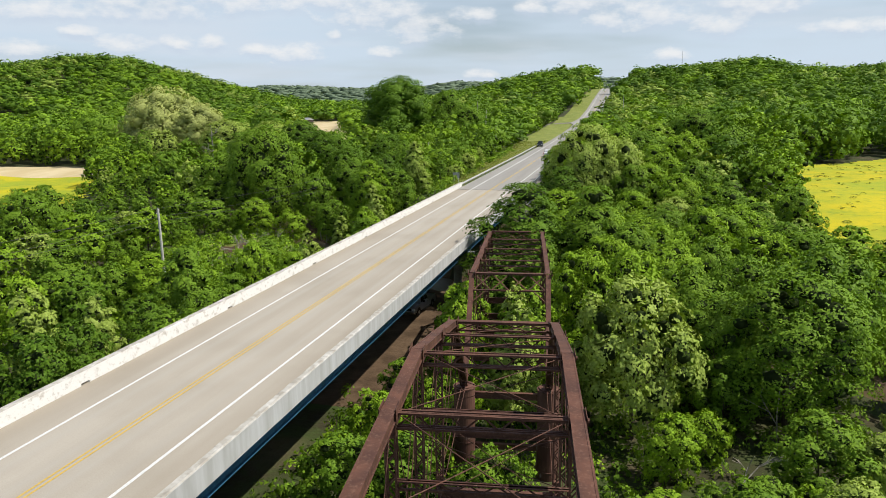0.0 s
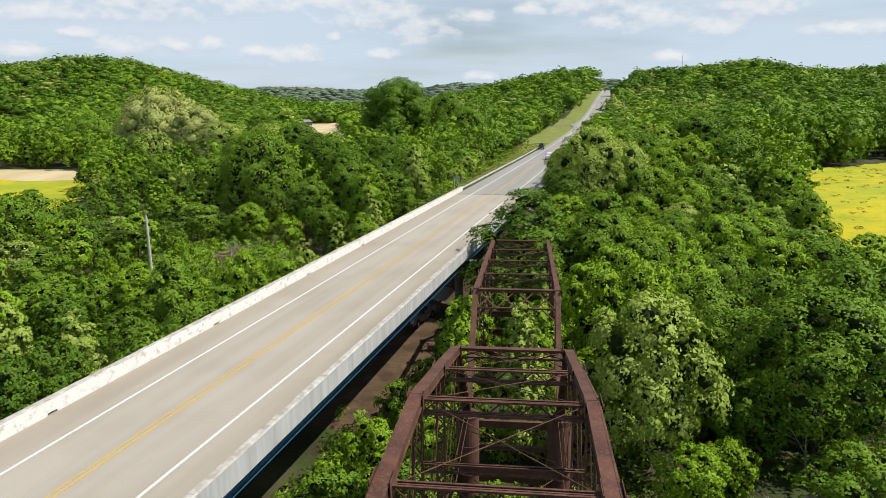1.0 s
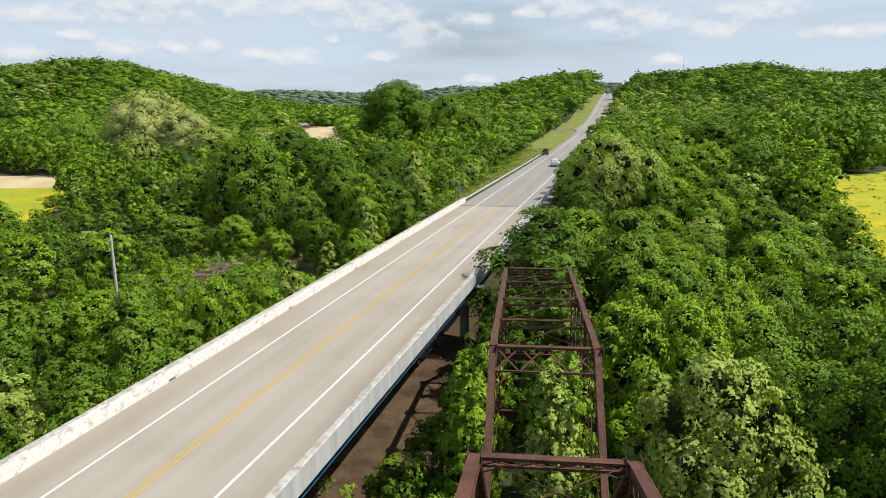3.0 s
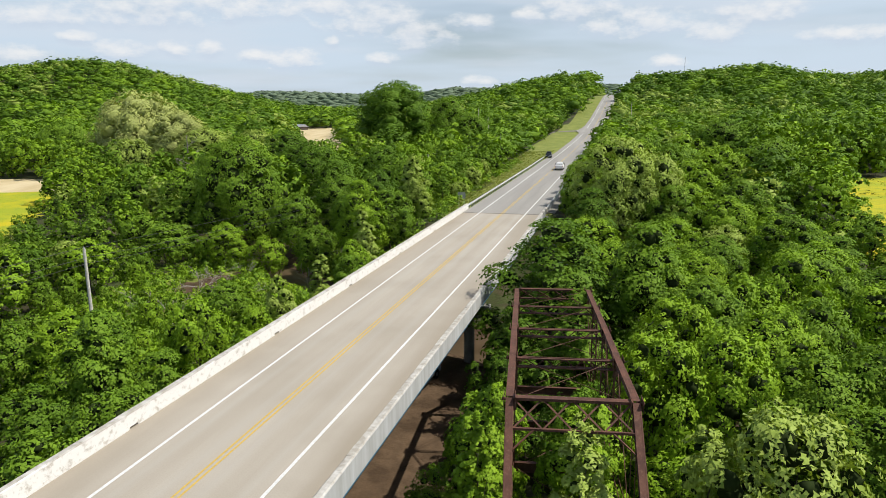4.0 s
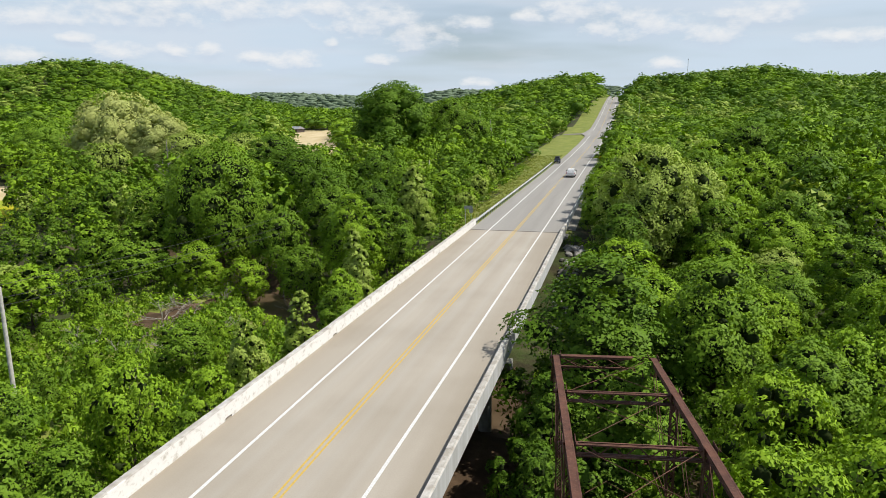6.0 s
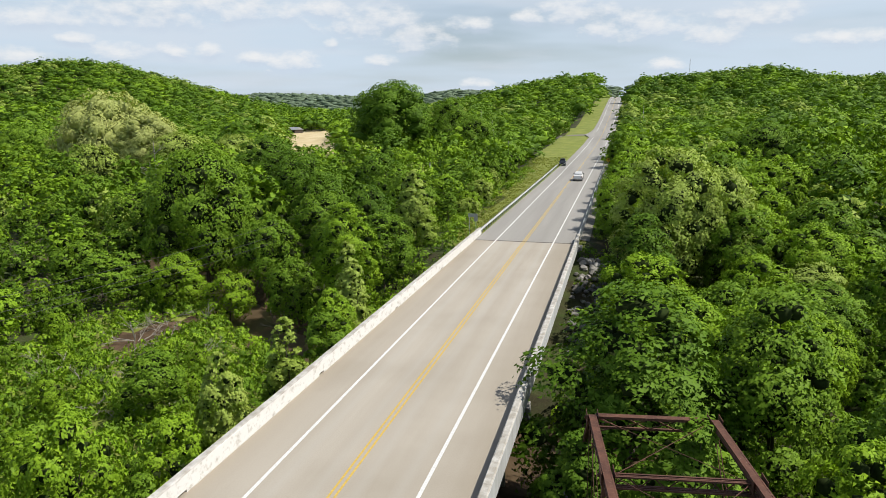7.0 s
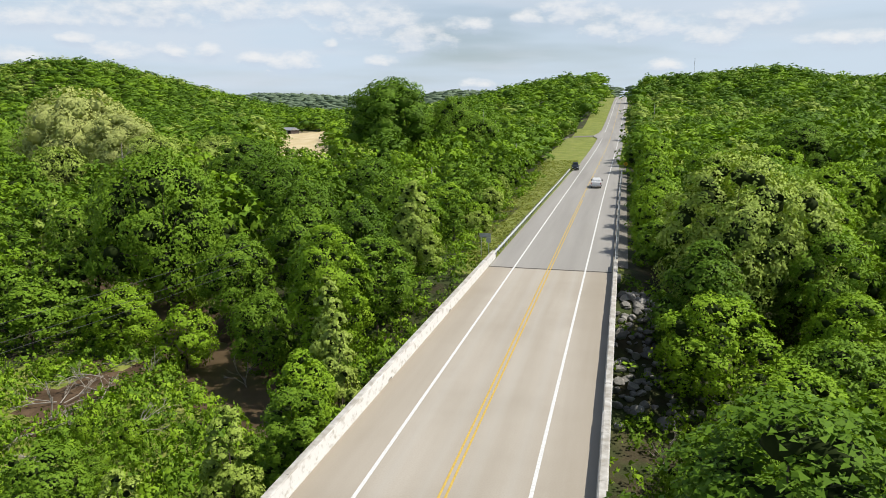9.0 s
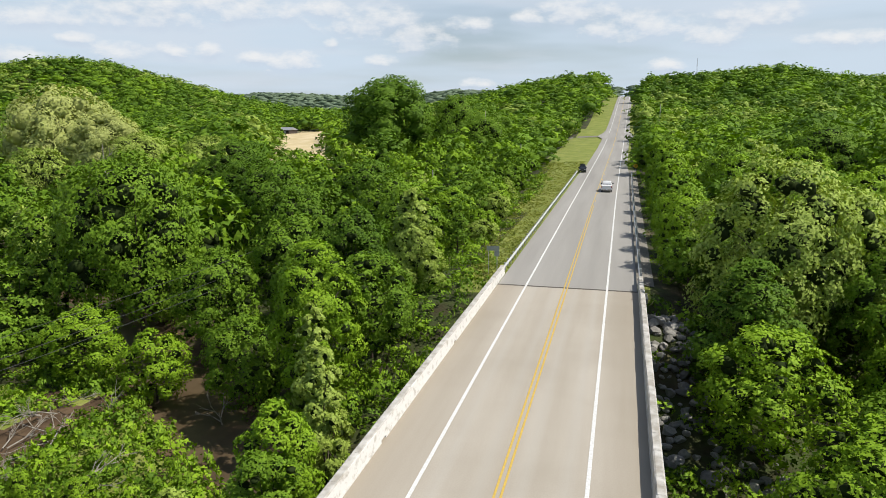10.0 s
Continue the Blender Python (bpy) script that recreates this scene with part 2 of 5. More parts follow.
M_WHITE_LINE = plain("white_road_paint", (0.74, 0.74, 0.72), 0.7, dirt=0.25, scale=8)
M_YELLOW_LINE = plain("yellow_road_paint", (0.63, 0.43, 0.09), 0.7, dirt=0.25, scale=6)
M_JOINT = plain("expansion_joint", (0.10, 0.085, 0.07), 0.8, dirt=0.4)
M_BLUE = plain("blue_girder_paint", (0.045, 0.16, 0.27), 0.5, dirt=0.35)
M_CONCRETE = plain("grey_concrete", (0.36, 0.35, 0.32), 0.85, dirt=0.3, scale=1.5)

k = Mat("rusted_steel", 0.75, 0.0, 0.35)
c = k.mix(k.span(k.noise(1.3, 6, 0.6), 0.38, 0.66), (0.072, 0.031, 0.021), (0.135, 0.058, 0.036))
c = k.mix(k.span(k.noise(9, 6, 0.65), 0.52, 0.74, 0, 0.75), c, (0.200, 0.112, 0.074))
c = k.mix(k.span(k.noise(22, 4, 0.6), 0.68, 0.76, 0, 0.7), c, (0.42, 0.39, 0.36))
k.color(c).bump(k.noise(30, 5), 0.004, 0.5)
M_RUST = k.m
k = Mat("rust_streaked_caisson", 0.8, 0.0, 0.3)
c = k.mix(k.span(k.noise(0.9, 6, 0.6, (1, 1, 0.3)), 0.4, 0.66), (0.075, 0.034, 0.024), (0.17, 0.085, 0.06))
c = k.mix(k.span(k.noise(1.6, 6, 0.6, (1, 1, 0.35)), 0.62, 0.72, 0, 0.8), c, (0.42, 0.40, 0.36))
k.color(c).bump(k.noise(12, 5), 0.01)
M_CAISSON = k.m
M_GALV = plain("galvanised_steel", (0.62, 0.63, 0.63), 0.5, 0.15, dirt=0.2)
M_POLE = plain("weathered_pole_wood", (0.62, 0.59, 0.54), 0.85, dirt=0.35, scale=5)
M_WIRE = plain("wire", (0.06, 0.06, 0.06), 0.6)
M_SIGNBACK = plain("aluminium_sign_back", (0.46, 0.47, 0.48), 0.5, 0.5, dirt=0.15)
M_SIGN_YELLOW = plain("yellow_sign_face", (0.85, 0.52, 0.02), 0.5, dirt=0.08)
M_BLACK = plain("black_paint", (0.012, 0.012, 0.012), 0.5)
M_CARWHITE = plain("white_car_paint", (0.80, 0.80, 0.80), 0.28, dirt=0.05, spec=0.5)
M_CARDARK = plain("dark_car_paint", (0.020, 0.024, 0.030), 0.25, dirt=0.1, spec=0.5)
M_CARSILVER = plain("silver_car_paint", (0.32, 0.33, 0.34), 0.3, 0.4, dirt=0.1, spec=0.5)
M_TYRE = plain("tyre_rubber", (0.018, 0.018, 0.018), 0.85)
M_RIM = plain("wheel_rim", (0.45, 0.46, 0.47), 0.35, 0.8)
M_GLASS = plain("dark_car_glass", (0.012, 0.015, 0.018), 0.06, dirt=0.0, spec=0.6)
M_CHROME = plain("chrome", (0.6, 0.6, 0.6), 0.2, 0.9, dirt=0.1)
M_REDLAMP = plain("red_tail_lamp", (0.35, 0.02, 0.02), 0.25, dirt=0.1)
M_LAMP = plain("clear_headlamp", (0.75, 0.77, 0.78), 0.12, dirt=0.05, spec=0.6)
M_ROOF = plain("grey_metal_roof", (0.42, 0.43, 0.45), 0.5, 0.3, dirt=0.2)
M_SIDING = plain("dark_weathered_siding", (0.10, 0.08, 0.07), 0.85, dirt=0.3)

k = Mat("forest_floor", 0.95)
c = k.mix(k.span(k.noise(0.35, 6, 0.6), 0.4, 0.65), (0.040, 0.036, 0.016), (0.045, 0.070, 0.014))
c = k.mix(k.span(k.noise(0.09, 4), 0.55, 0.7, 0, 0.6), c, (0.14, 0.10, 0.062))
k.color(c).bump(k.noise(2, 6), 0.25)
M_FLOOR = k.m
k = Mat("roadside_grass", 0.9)
c = k.mix(k.span(k.noise(0.22, 6, 0.6), 0.38, 0.66), (0.150, 0.190, 0.030), (0.235, 0.260, 0.055))
c = k.mix(k.span(k.noise(0.8, 6, 0.6), 0.56, 0.70, 0, 0.6), c, (0.30, 0.25, 0.12))
k.color(c).bump(k.noise(6, 5), 0.12)
M_GRASS = k.m
k = Mat("buttercup_field", 0.9)
c = k.mix(k.span(k.noise(0.045, 6, 0.62, (1.0, 2.2, 1)), 0.40, 0.60), (0.50, 0.42, 0.008), (0.30, 0.35, 0.018))
c = k.mix(k.span(k.noise(0.5, 6, 0.65), 0.52, 0.72, 0, 0.75), c, (0.16, 0.27, 0.028))
k.color(c).bump(k.noise(4, 5), 0.12)
M_YFIELD = k.m
k = Mat("dry_hay_field", 0.9)
c = k.mix(k.span(k.noise(0.05, 5, 0.6, (2.5, 1, 1)), 0.38, 0.66), (0.50, 0.40, 0.22), (0.60, 0.50, 0.31))
k.color(c).bump(k.noise(3, 5), 0.1)
M_HAY = k.m
k = Mat("brown_mud", 0.9)
c = k.mix(k.span(k.noise(0.5, 6, 0.6), 0.38, 0.66), (0.062, 0.038, 0.020), (0.128, 0.083, 0.048))
k.color(c).bump(k.noise(2.5, 6), 0.12)
M_MUD = k.m
k = Mat("gravel", 0.95)
c = k.mix(k.span(k.noise(6, 5, 0.7), 0.35, 0.7), (0.13, 0.12, 0.10), (0.29, 0.27, 0.235))
k.color(c).bump(k.noise(9, 5), 0.06)
M_GRAVEL = k.m
k = Mat("creek_water", 0.30, 0.0, 0.35)
k.color(k.mix(k.span(k.noise(0.4, 4), 0.35, 0.65), (0.075, 0.052, 0.030), (0.115, 0.082, 0.050))).bump(k.noise(1.2, 3), 0.02, 0.25)
M_WATER = k.m
k = Mat("limestone", 0.9)
each = k.node("ShaderNodeObjectInfo").outputs["Random"]
c = k.mix(each, (0.15, 0.143, 0.13), (0.36, 0.345, 0.315))
c = k.mix(k.span(k.noise(3, 6), 0.4, 0.7, 0, 0.5), c, (0.12, 0.115, 0.10))
k.color(c).bump(k.noise(7, 6), 0.04)
M_STONE = k.m


# ---- mesh building ----
class Build:
    """Gathers boxes, beams and tubes into one mesh."""

    def __init__(self):
        self.v, self.f = [], []

    def add(self, verts, faces):
        n = len(self.v)
        self.v += [tuple(p) for p in verts]
        self.f += [tuple(n + i for i in q) for q in faces]
        return self

    def box(self, x0, x1, y0, y1, z0, z1):
        return self.add([(x, y, z) for z in (z0, z1) for x, y in ((x0, y0), (x1, y0), (x1, y1), (x0, y1))],
                        [(3, 2, 1, 0), (4, 5, 6, 7), (0, 1, 5, 4), (1, 2, 6, 5), (2, 3, 7, 6), (3, 0, 4, 7)])

    def beam(self, p, q, w, h, up=(0, 0, 1)):
        """A bar from p to q, w across and h along up."""
        p, q, up = Vector(p), Vector(q), Vector(up)
        d = (q - p).normalized()
        side = d.cross(up)
        if side.length < 1e-4:
            side = d.cross(Vector((1, 0, 0)))
        side.normalize()
        top = side.cross(d).normalized()
        a, b = side * (w / 2), top * (h / 2)
        return self.add([e + s * a + t * b for e in (p, q) for s, t in ((-1, -1), (1, -1), (1, 1), (-1, 1))],
                        [(0, 1, 2, 3), (7, 6, 5, 4), (0, 4, 5, 1), (1, 5, 6, 2), (2, 6, 7, 3), (3, 7, 4, 0)])

    def tube(self, p, q, r0, r1=None, n=8):
        p, q = Vector(p), Vector(q)
        r1 = r0 if r1 is None else r1
        d = (q - p).normalized()
        a = d.orthogonal().normalized()
        b = d.cross(a)
        ring = [(math.cos(2 * math.pi * i / n), math.sin(2 * math.pi * i / n)) for i in range(n)]
        vs = [e + r * (c * a + s * b) for e, r in ((p, r0), (q, r1)) for c, s in ring]
        return self.add(vs, [(i, (i + 1) % n, n + (i + 1) % n, n + i) for i in range(n)] + [tuple(range(n))[::-1], tuple(range(n, 2 * n))])

    def sweep(self, profile, stations):
        """An x-z outline carried along stations (x shift, y, z shift)."""
        n, m = len(profile), len(stations)
        vs = [(px + sx, sy, pz + sz) for sx, sy, sz in stations for px, pz in profile]
        fs = [(j * n + i, j * n + (i + 1) % n, (j + 1) * n + (i + 1) % n, (j + 1) * n + i) for j in range(m - 1) for i in range(n)]
        return self.add(vs, fs + [tuple(range(n))[::-1], tuple(range((m - 1) * n, m * n))])

    def mesh(self, name, *mats, smooth=False):
        me = bpy.data.meshes.new(name)
        me.from_pydata(self.v, [], self.f)
        bm = bmesh.new()
        bm.from_mesh(me)
        bmesh.ops.recalc_face_normals(bm, faces=bm.faces)
        bm.to_mesh(me)
        bm.free()
        for m in mats:
            me.materials.append(m)
        if smooth:
            me.shade_smooth()
        return me


def part(name, build, material, parent, label="", smooth=False):
    ob = new(name, build.mesh(name, material, smooth=smooth) if isinstance(build, Build) else build)
    ob.parent = parent
    if label:
        tagged(ob, label=label)
    return ob


def thing(name, label, category, group="", at=(0, 0, 0), yaw=0.0):
    ob = new(name)
    ob.empty_display_size = 0.3
    ob.matrix_basis = pose(*at, 0, 0, yaw)
    return tagged(ob, label, category, group)


def setting(name, build, mats, label, category, smooth=False):
    ob = new(name, build.mesh(name, *mats, smooth=smooth))
    return tagged(ob, label, category, kind="structure")


def lerp(x, table):
    xs, ys = zip(*table)
    return float(np.interp(x, xs, ys))


def step(v, a, b):
    t = np.clip((np.asarray(v, float) - a) / (b - a), 0, 1)
    return t * t * (3 - 2 * t)


# ---- the lie of the land ----
ROAD_Z = ((-400, 0), (200, 0), (266, 0.5), (330, 1.4), (390, 3.2), (478, 9.0), (560, 17.0), (617, 22.3), (660, 25.6), (700, 27.0), (760, 26.0), (1000, 8.0), (4000, 8.0))
ROAD_X = ((-400, 0), (190, 0), (266, 0.35), (390, 1.25), (478, 2.0), (617, 3.8), (760, 5.6), (1000, 8.5), (4000, 8.5))
SEAM = 123.2                       # where the bridge deck ends
LIP = 6.35                         # half the width between the parapets
CREEK = ((-90, 160), (-60, 135), (-27, 107), (-6, 92), (16, 80), (50, 62), (120, 30))


def creek_gap(x, y):
    d = np.full(np.shape(x), 1e9)
    for (x0, y0), (x1, y1) in zip(CREEK, CREEK[1:]):
        dx, dy = x1 - x0, y1 - y0
        t = np.clip(((x - x0) * dx + (y - y0) * dy) / (dx * dx + dy * dy), 0, 1)
        d = np.minimum(d, np.hypot(x - x0 - t * dx, y - y0 - t * dy))
    return d


def land(x, y):
    """Height of the ground."""
    x, y = np.asarray(x, float), np.asarray(y, float)
    g = -7.6 + 3.4 * step(y, 112, 175)
    g = g + 0.8 * step(x, 40, 70) + 1.4 * step(-x, 40, 90)
    ridge = 56 * np.exp(-((y - 980) / 320) ** 2)
    g = g + ridge * np.where(x > 0, 0.80 + 0.20 * np.exp(-((x - 156) / 95) ** 2) + 0.10 * step(x, 200, 330) + 0.03 * np.sin(x / 23.0), 0.02 + 0.93 * np.exp(-((x + 20) / 178) ** 2))
    across, along = (x + 770) * 0.743 + (y - 850) * 0.669, -(x + 770) * 0.669 + (y - 850) * 0.743
    g = g + 86 * np.exp(-(across / np.where(across > 0, 240.0, 460.0)) ** 2 - (along / 290.0) ** 2)
    g = g - step(y, 500, 700) * (19 * step(-x, 660, 800) + 5 * step(x, 170, 215))
    g = g + step(y, 1900, 2900) * (88 + 8 * np.sin(x / 310.0) + 7 * np.sin(x / 127.0 + 1))
    g = g + 0.5 * np.sin(x / 9.0 + 1.3) * np.sin(y / 11.0)
    bed = creek_gap(x, y)
    g = np.where(bed < 30, np.minimum(g, -9.6 + 2.4 * step(bed, 1.8, 7.0) + 12 * step(bed, 6, 30)), g)
    # the road's embankment beyond the bridge
    rx, rz = np.interp(y, *zip(*ROAD_X)), np.interp(y, *zip(*ROAD_Z))
    off = np.abs(x - rx)
    wide = np.where(x < rx, 13 + 6 * step(y, 230, 300), 8.5)
    bank = (rz - 0.25 - 0.04 * np.maximum(off - 6, 0))
    w = 1 - step(off, wide, wide + 13)
    w = w * step(y, SEAM - 24, SEAM + 3)
    return g * (1 - w) + bank * w


def land1(x, y):
    return float(land(x, y))


def left_field(x, y):
    return (x < -70) & (x > -200) & (y > 100) & (y < 178) & (x < -88 - (y - 115) * 0.68)


def is_yellow(x, y):
    right = (x > 55 + np.maximum(y - 140, 0) * 0.15) & (x < 190) & (y > 96) & (y < 216 + 0.75 * (x - 66))
    return right | (left_field(x, y) & (y < 158))


def is_hay(x, y):
    back = (x < -80 - (y - 253) * 0.433) & (x > -101 - (y - 253) * 0.541) & (y > 222) & (y < 545)
    return back | (left_field(x, y) & (y >= 158))


def low_bank(x, y):
    return (x > -47) & (x < -14) & (y > 66) & (y < 108)


def is_mud(x, y):
    return (creek_gap(x, y) < 5.0) | (np.hypot((x + 37.4) / 4.6, (y - 100) / 9.5) + 0.35 * np.sin(x * 1.1) * np.sin(y * 0.9) < 0.8) | ((np.abs(x - 2) < 11) & (y > 48) & (y < 84))


def is_grass(x, y):
    rx = np.interp(y, *zip(*ROAD_X))
    left = np.interp(y, (SEAM, 160, 186, 240, 300, 380, 400, 470, 620, 720), (3, 4.5, 6, 9, 14, 17, 13, 11, 10, 6)) + 6
    off = x - rx
    return ((y > SEAM) & (off > -left) & (off < 7.6)) | low_bank(x, y)


# ---- ground, water, road, bridge ----
def spaced(lo, a, b, hi, fine, n):
    s = np.linspace(0, 1, n + 1)[1:] ** 2.6
    return np.concatenate([(a - (a - lo) * s)[::-1], np.arange(a, b + 0.01, fine), b + (hi - b) * s])


gx, gy = spaced(-4200, -190, 180, 4200, 2.5, 34), spaced(-900, -40, 430, 4600, 2.5, 42)
X, Y = np.meshgrid(gx, gy)
Z = land(X, Y)
nx, ny = len(gx), len(gy)
me = bpy.data.meshes.new("ground")
idx = np.arange(nx * ny).reshape(ny, nx)
quads = np.stack([idx[:-1, :-1], idx[:-1, 1:], idx[1:, 1:], idx[1:, :-1]], -1).reshape(-1, 4)


def fill_mesh(me, verts, faces):
    """Fast fill from arrays; all faces have the same number of corners."""
    verts, faces = np.asarray(verts, np.float32), np.asarray(faces, np.int32)
    k = faces.shape[1]
    me.vertices.add(len(verts)); me.vertices.foreach_set("co", verts.ravel())
    me.loops.add(faces.size); me.loops.foreach_set("vertex_index", faces.ravel())
    me.polygons.add(len(faces)); me.polygons.foreach_set("loop_start", np.arange(0, faces.size, k, dtype=np.int32))
    me.update(calc_edges=True)
    me.shade_flat()
    return me


fill_mesh(me, np.stack([X, Y, Z], -1).reshape(-1, 3), quads)
cx, cy = (X[:-1, :-1] + X[1:, 1:]).ravel() / 2, (Y[:-1, :-1] + Y[1:, 1:]).ravel() / 2
kind = np.zeros(len(cx), np.int32)
kind[is_grass(cx, cy)] = 1
kind[is_mud(cx, cy)] = 4
kind[is_yellow(cx, cy)] = 2
kind[is_hay(cx, cy)] = 3
# far ground takes the same colour with haze in it
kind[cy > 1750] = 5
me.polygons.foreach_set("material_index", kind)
for m in (M_FLOOR, M_GRASS, M_YFIELD, M_HAY, M_MUD, M_FARHAZE):
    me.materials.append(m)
me.shade_smooth()
ground = tagged(new("ground", me), "wooded valley ground with grass verges and fields", "ground", kind="structure")

b = Build()
for i, ((x0, y0), (x1, y1)) in enumerate(zip(CREEK, CREEK[1:])):
    d = Vector((x1 - x0, y1 - y0, 0)).normalized()
    s = Vector((-d.y, d.x, 0)) * 4.4
    p, q = Vector((x0, y0, -9.05 + 0.004 * i)) - d * 1.5, Vector((x1, y1, -9.05 + 0.004 * i)) + d * 1.5
    b.add([p - s, q - s, q + s, p + s], [(0, 1, 2, 3)])
setting("water", b, (M_WATER,), "dark brown still creek water under the trees", "water")


def road_at(y):
    return lerp(y, ROAD_X), lerp(y, ROAD_Z)


def ribbon(build, offs, ys, lift):
    """A flat strip along the road: offs = left and right edge, or a function of y that gives them."""
    rows = []
    for y in ys:
        rx, rz = road_at(y)
        l, r = offs(y) if callable(offs) else offs
        rows += [(rx + l, y, rz + lift), (rx + r, y, rz + lift)]
    n = len(ys)
    return build.add(rows, [(2 * i, 2 * i + 1, 2 * i + 3, 2 * i + 2) for i in range(n - 1)])


b = Build()
b.box(-LIP - 0.42, LIP + 0.42, -120, SEAM, -0.28, 0.0)
setting("bridge_deck", b, (M_DECK,), "light tan concrete bridge deck with dirty shoulders", "bridge deck")
far_ys = [SEAM + 0.3, 150, 180, 200] + list(range(215, 720, 15)) + [740, 780, 830, 900]
b = Build()
ribbon(b, lambda y: (-lerp(y, ((123, 6.3), (236, 6.1), (260, 5.6), (380, 5.8), (397, 9), (415, 5.8), (900, 5.4))), lerp(y, ((123, 6.3), (236, 6.1), (260, 5.6), (380, 5.8), (397, 9), (415, 5.8), (900, 5.4)))), far_ys, 0.0)
setting("road", b, (M_ASPHALT,), "worn grey two-lane road climbing to a crest", "road")
b = Build().box(-LIP, LIP, SEAM - 0.02, SEAM + 0.34, -0.12, 0.006)
setting("expansion_joint", b, (M_JOINT,), "dark expansion joint across the deck's end", "joint")
all_ys = [-120, 0, 60, SEAM] + far_ys
for nm, o, lab in (("edge_line", -3.66, "white painted edge line"), ("edge_line", 3.66, "white painted edge line")):
    b = Build()
    ribbon(b, (o - 0.09, o + 0.09), [y for y in all_ys if y < 386], 0.009)
    ribbon(b, (o - 0.09, o + 0.09), [y for y in all_ys if y > 404], 0.02)
    setting(nm, b, (M_WHITE_LINE,), lab, "road marking")
b = Build()
ribbon(b, (-0.20, -0.09), all_ys, 0.012)
setting("centre_line", b, (M_YELLOW_LINE,), "solid yellow centre line", "road marking")
b = Build()
ribbon(b, (0.09, 0.20), [-120, 0, 60, 150, 180], 0.012)
for i in range(40):
    y = 184 + i * 12.2
    ribbon(b, (0.09, 0.20), [y, y + 3.05], 0.02)
setting("centre_line", b, (M_YELLOW_LINE,), "yellow centre line, broken further on", "road marking")
# side road at the junction
for sgn, far, nm in ((-1, -70, "left"), (1, 60, "right")):
    b = Build()
    xs = [2 + sgn * 5.2, 2 + sgn * 9, 2 + sgn * 12, 2 + sgn * 15, 2 + sgn * 18, 2 + sgn * 22, 2 + sgn * 26, 2 + sgn * 31, 2 + sgn * 40, far]
    rows = []
    for x in xs:
        w = 6 if abs(x - 2) < 8 else 3.2
        for yy in (397 - w, 397 + w):
            rows.append((x, yy, land1(x, yy) + 0.08 if abs(x - 2) > 8 else road_at(yy)[1] - 0.01))
    b.add(rows, [(2 * i, 2 * i + 1, 2 * i + 3, 2 * i + 2) for i in range(len(xs) - 1)])
    setting("side_road", b, (M_GRAVEL,), "pale grey side road at the junction", "road")
# gravel shoulder behind the right guardrail
b = Build()
ys = list(np.arange(SEAM + 3.5, 250, 2.0))
rows = []
for y in ys:
    rx, rz = road_at(y)
    rows += [(rx + 6.05, y, rz - 0.02), (rx + 7.0, y, max(rz - 0.12, land1(rx + 7.0, y) + 0.05)), (rx + 7.9, y, land1(rx + 7.9, y) + 0.03)]
b.add(rows, [(3 * i + j, 3 * i + j + 1, 3 * i + j + 4, 3 * i + j + 3) for i in range(len(ys) - 1) for j in (0, 1)])
setting("gravel_shoulder", b, (M_GRAVEL,), "strip of grey gravel beside the road", "gravel")

# parapets: low walls with a sloped inner face and drain slots at the foot
DRAINS = (0.0, 15.5, 31.0, 46.5, 62.1, 76.5, 91.5, 106.5)
END_L, END_R = 127.6, 126.0


def parapet(side, y_end, face, label):
    p = thing("parapet", label, "parapet", at=(side * LIP, 0, 0))
    prof = [(0, 0.13), (side * 0.06, 0.80), (side * 0.12, 0.84), (side * 0.40, 0.84), (side * 0.45, 0.80), (side * 0.45, 0.13)]
    b = Build().sweep(prof, [(0, y, 0) for y in (-120, 0, 60, y_end)])
    part("wall", b, face, p)
    prof = [(-side * 0.02, 0.0), (-side * 0.012, 0.128), (side * 0.45, 0.128), (side * 0.45, 0.0)]
    cuts = [-120.0] + [d for d in DRAINS] + [y_end]
    for a, c in zip(cuts, cuts[1:]):
        part("foot", Build().sweep(prof, [(0, a + (0.32 if a > -119 else 0), 0), (0, c - (0.32 if c < y_end else 0), 0)]), face, p)
    rnd = random.Random(int(5 + side))
    y = -60.0
    while y < y_end - 0.5:             # worn, uneven coping
        w = rnd.uniform(1.0, 2.6)
        y1 = min(y + w, y_end)
        part("coping", Build().sweep([(side * rnd.uniform(0.03, 0.07), 0.80), (side * rnd.uniform(0.08, 0.13), 0.842 + rnd.uniform(0.0, 0.02)), (side * 0.40, 0.85 + rnd.uniform(0, 0.012)), (side * 0.46, 0.80)], [(0, y, 0), (0, y1 - 0.01, 0)]), M_PARAPET, p)
        y = y1
    return p


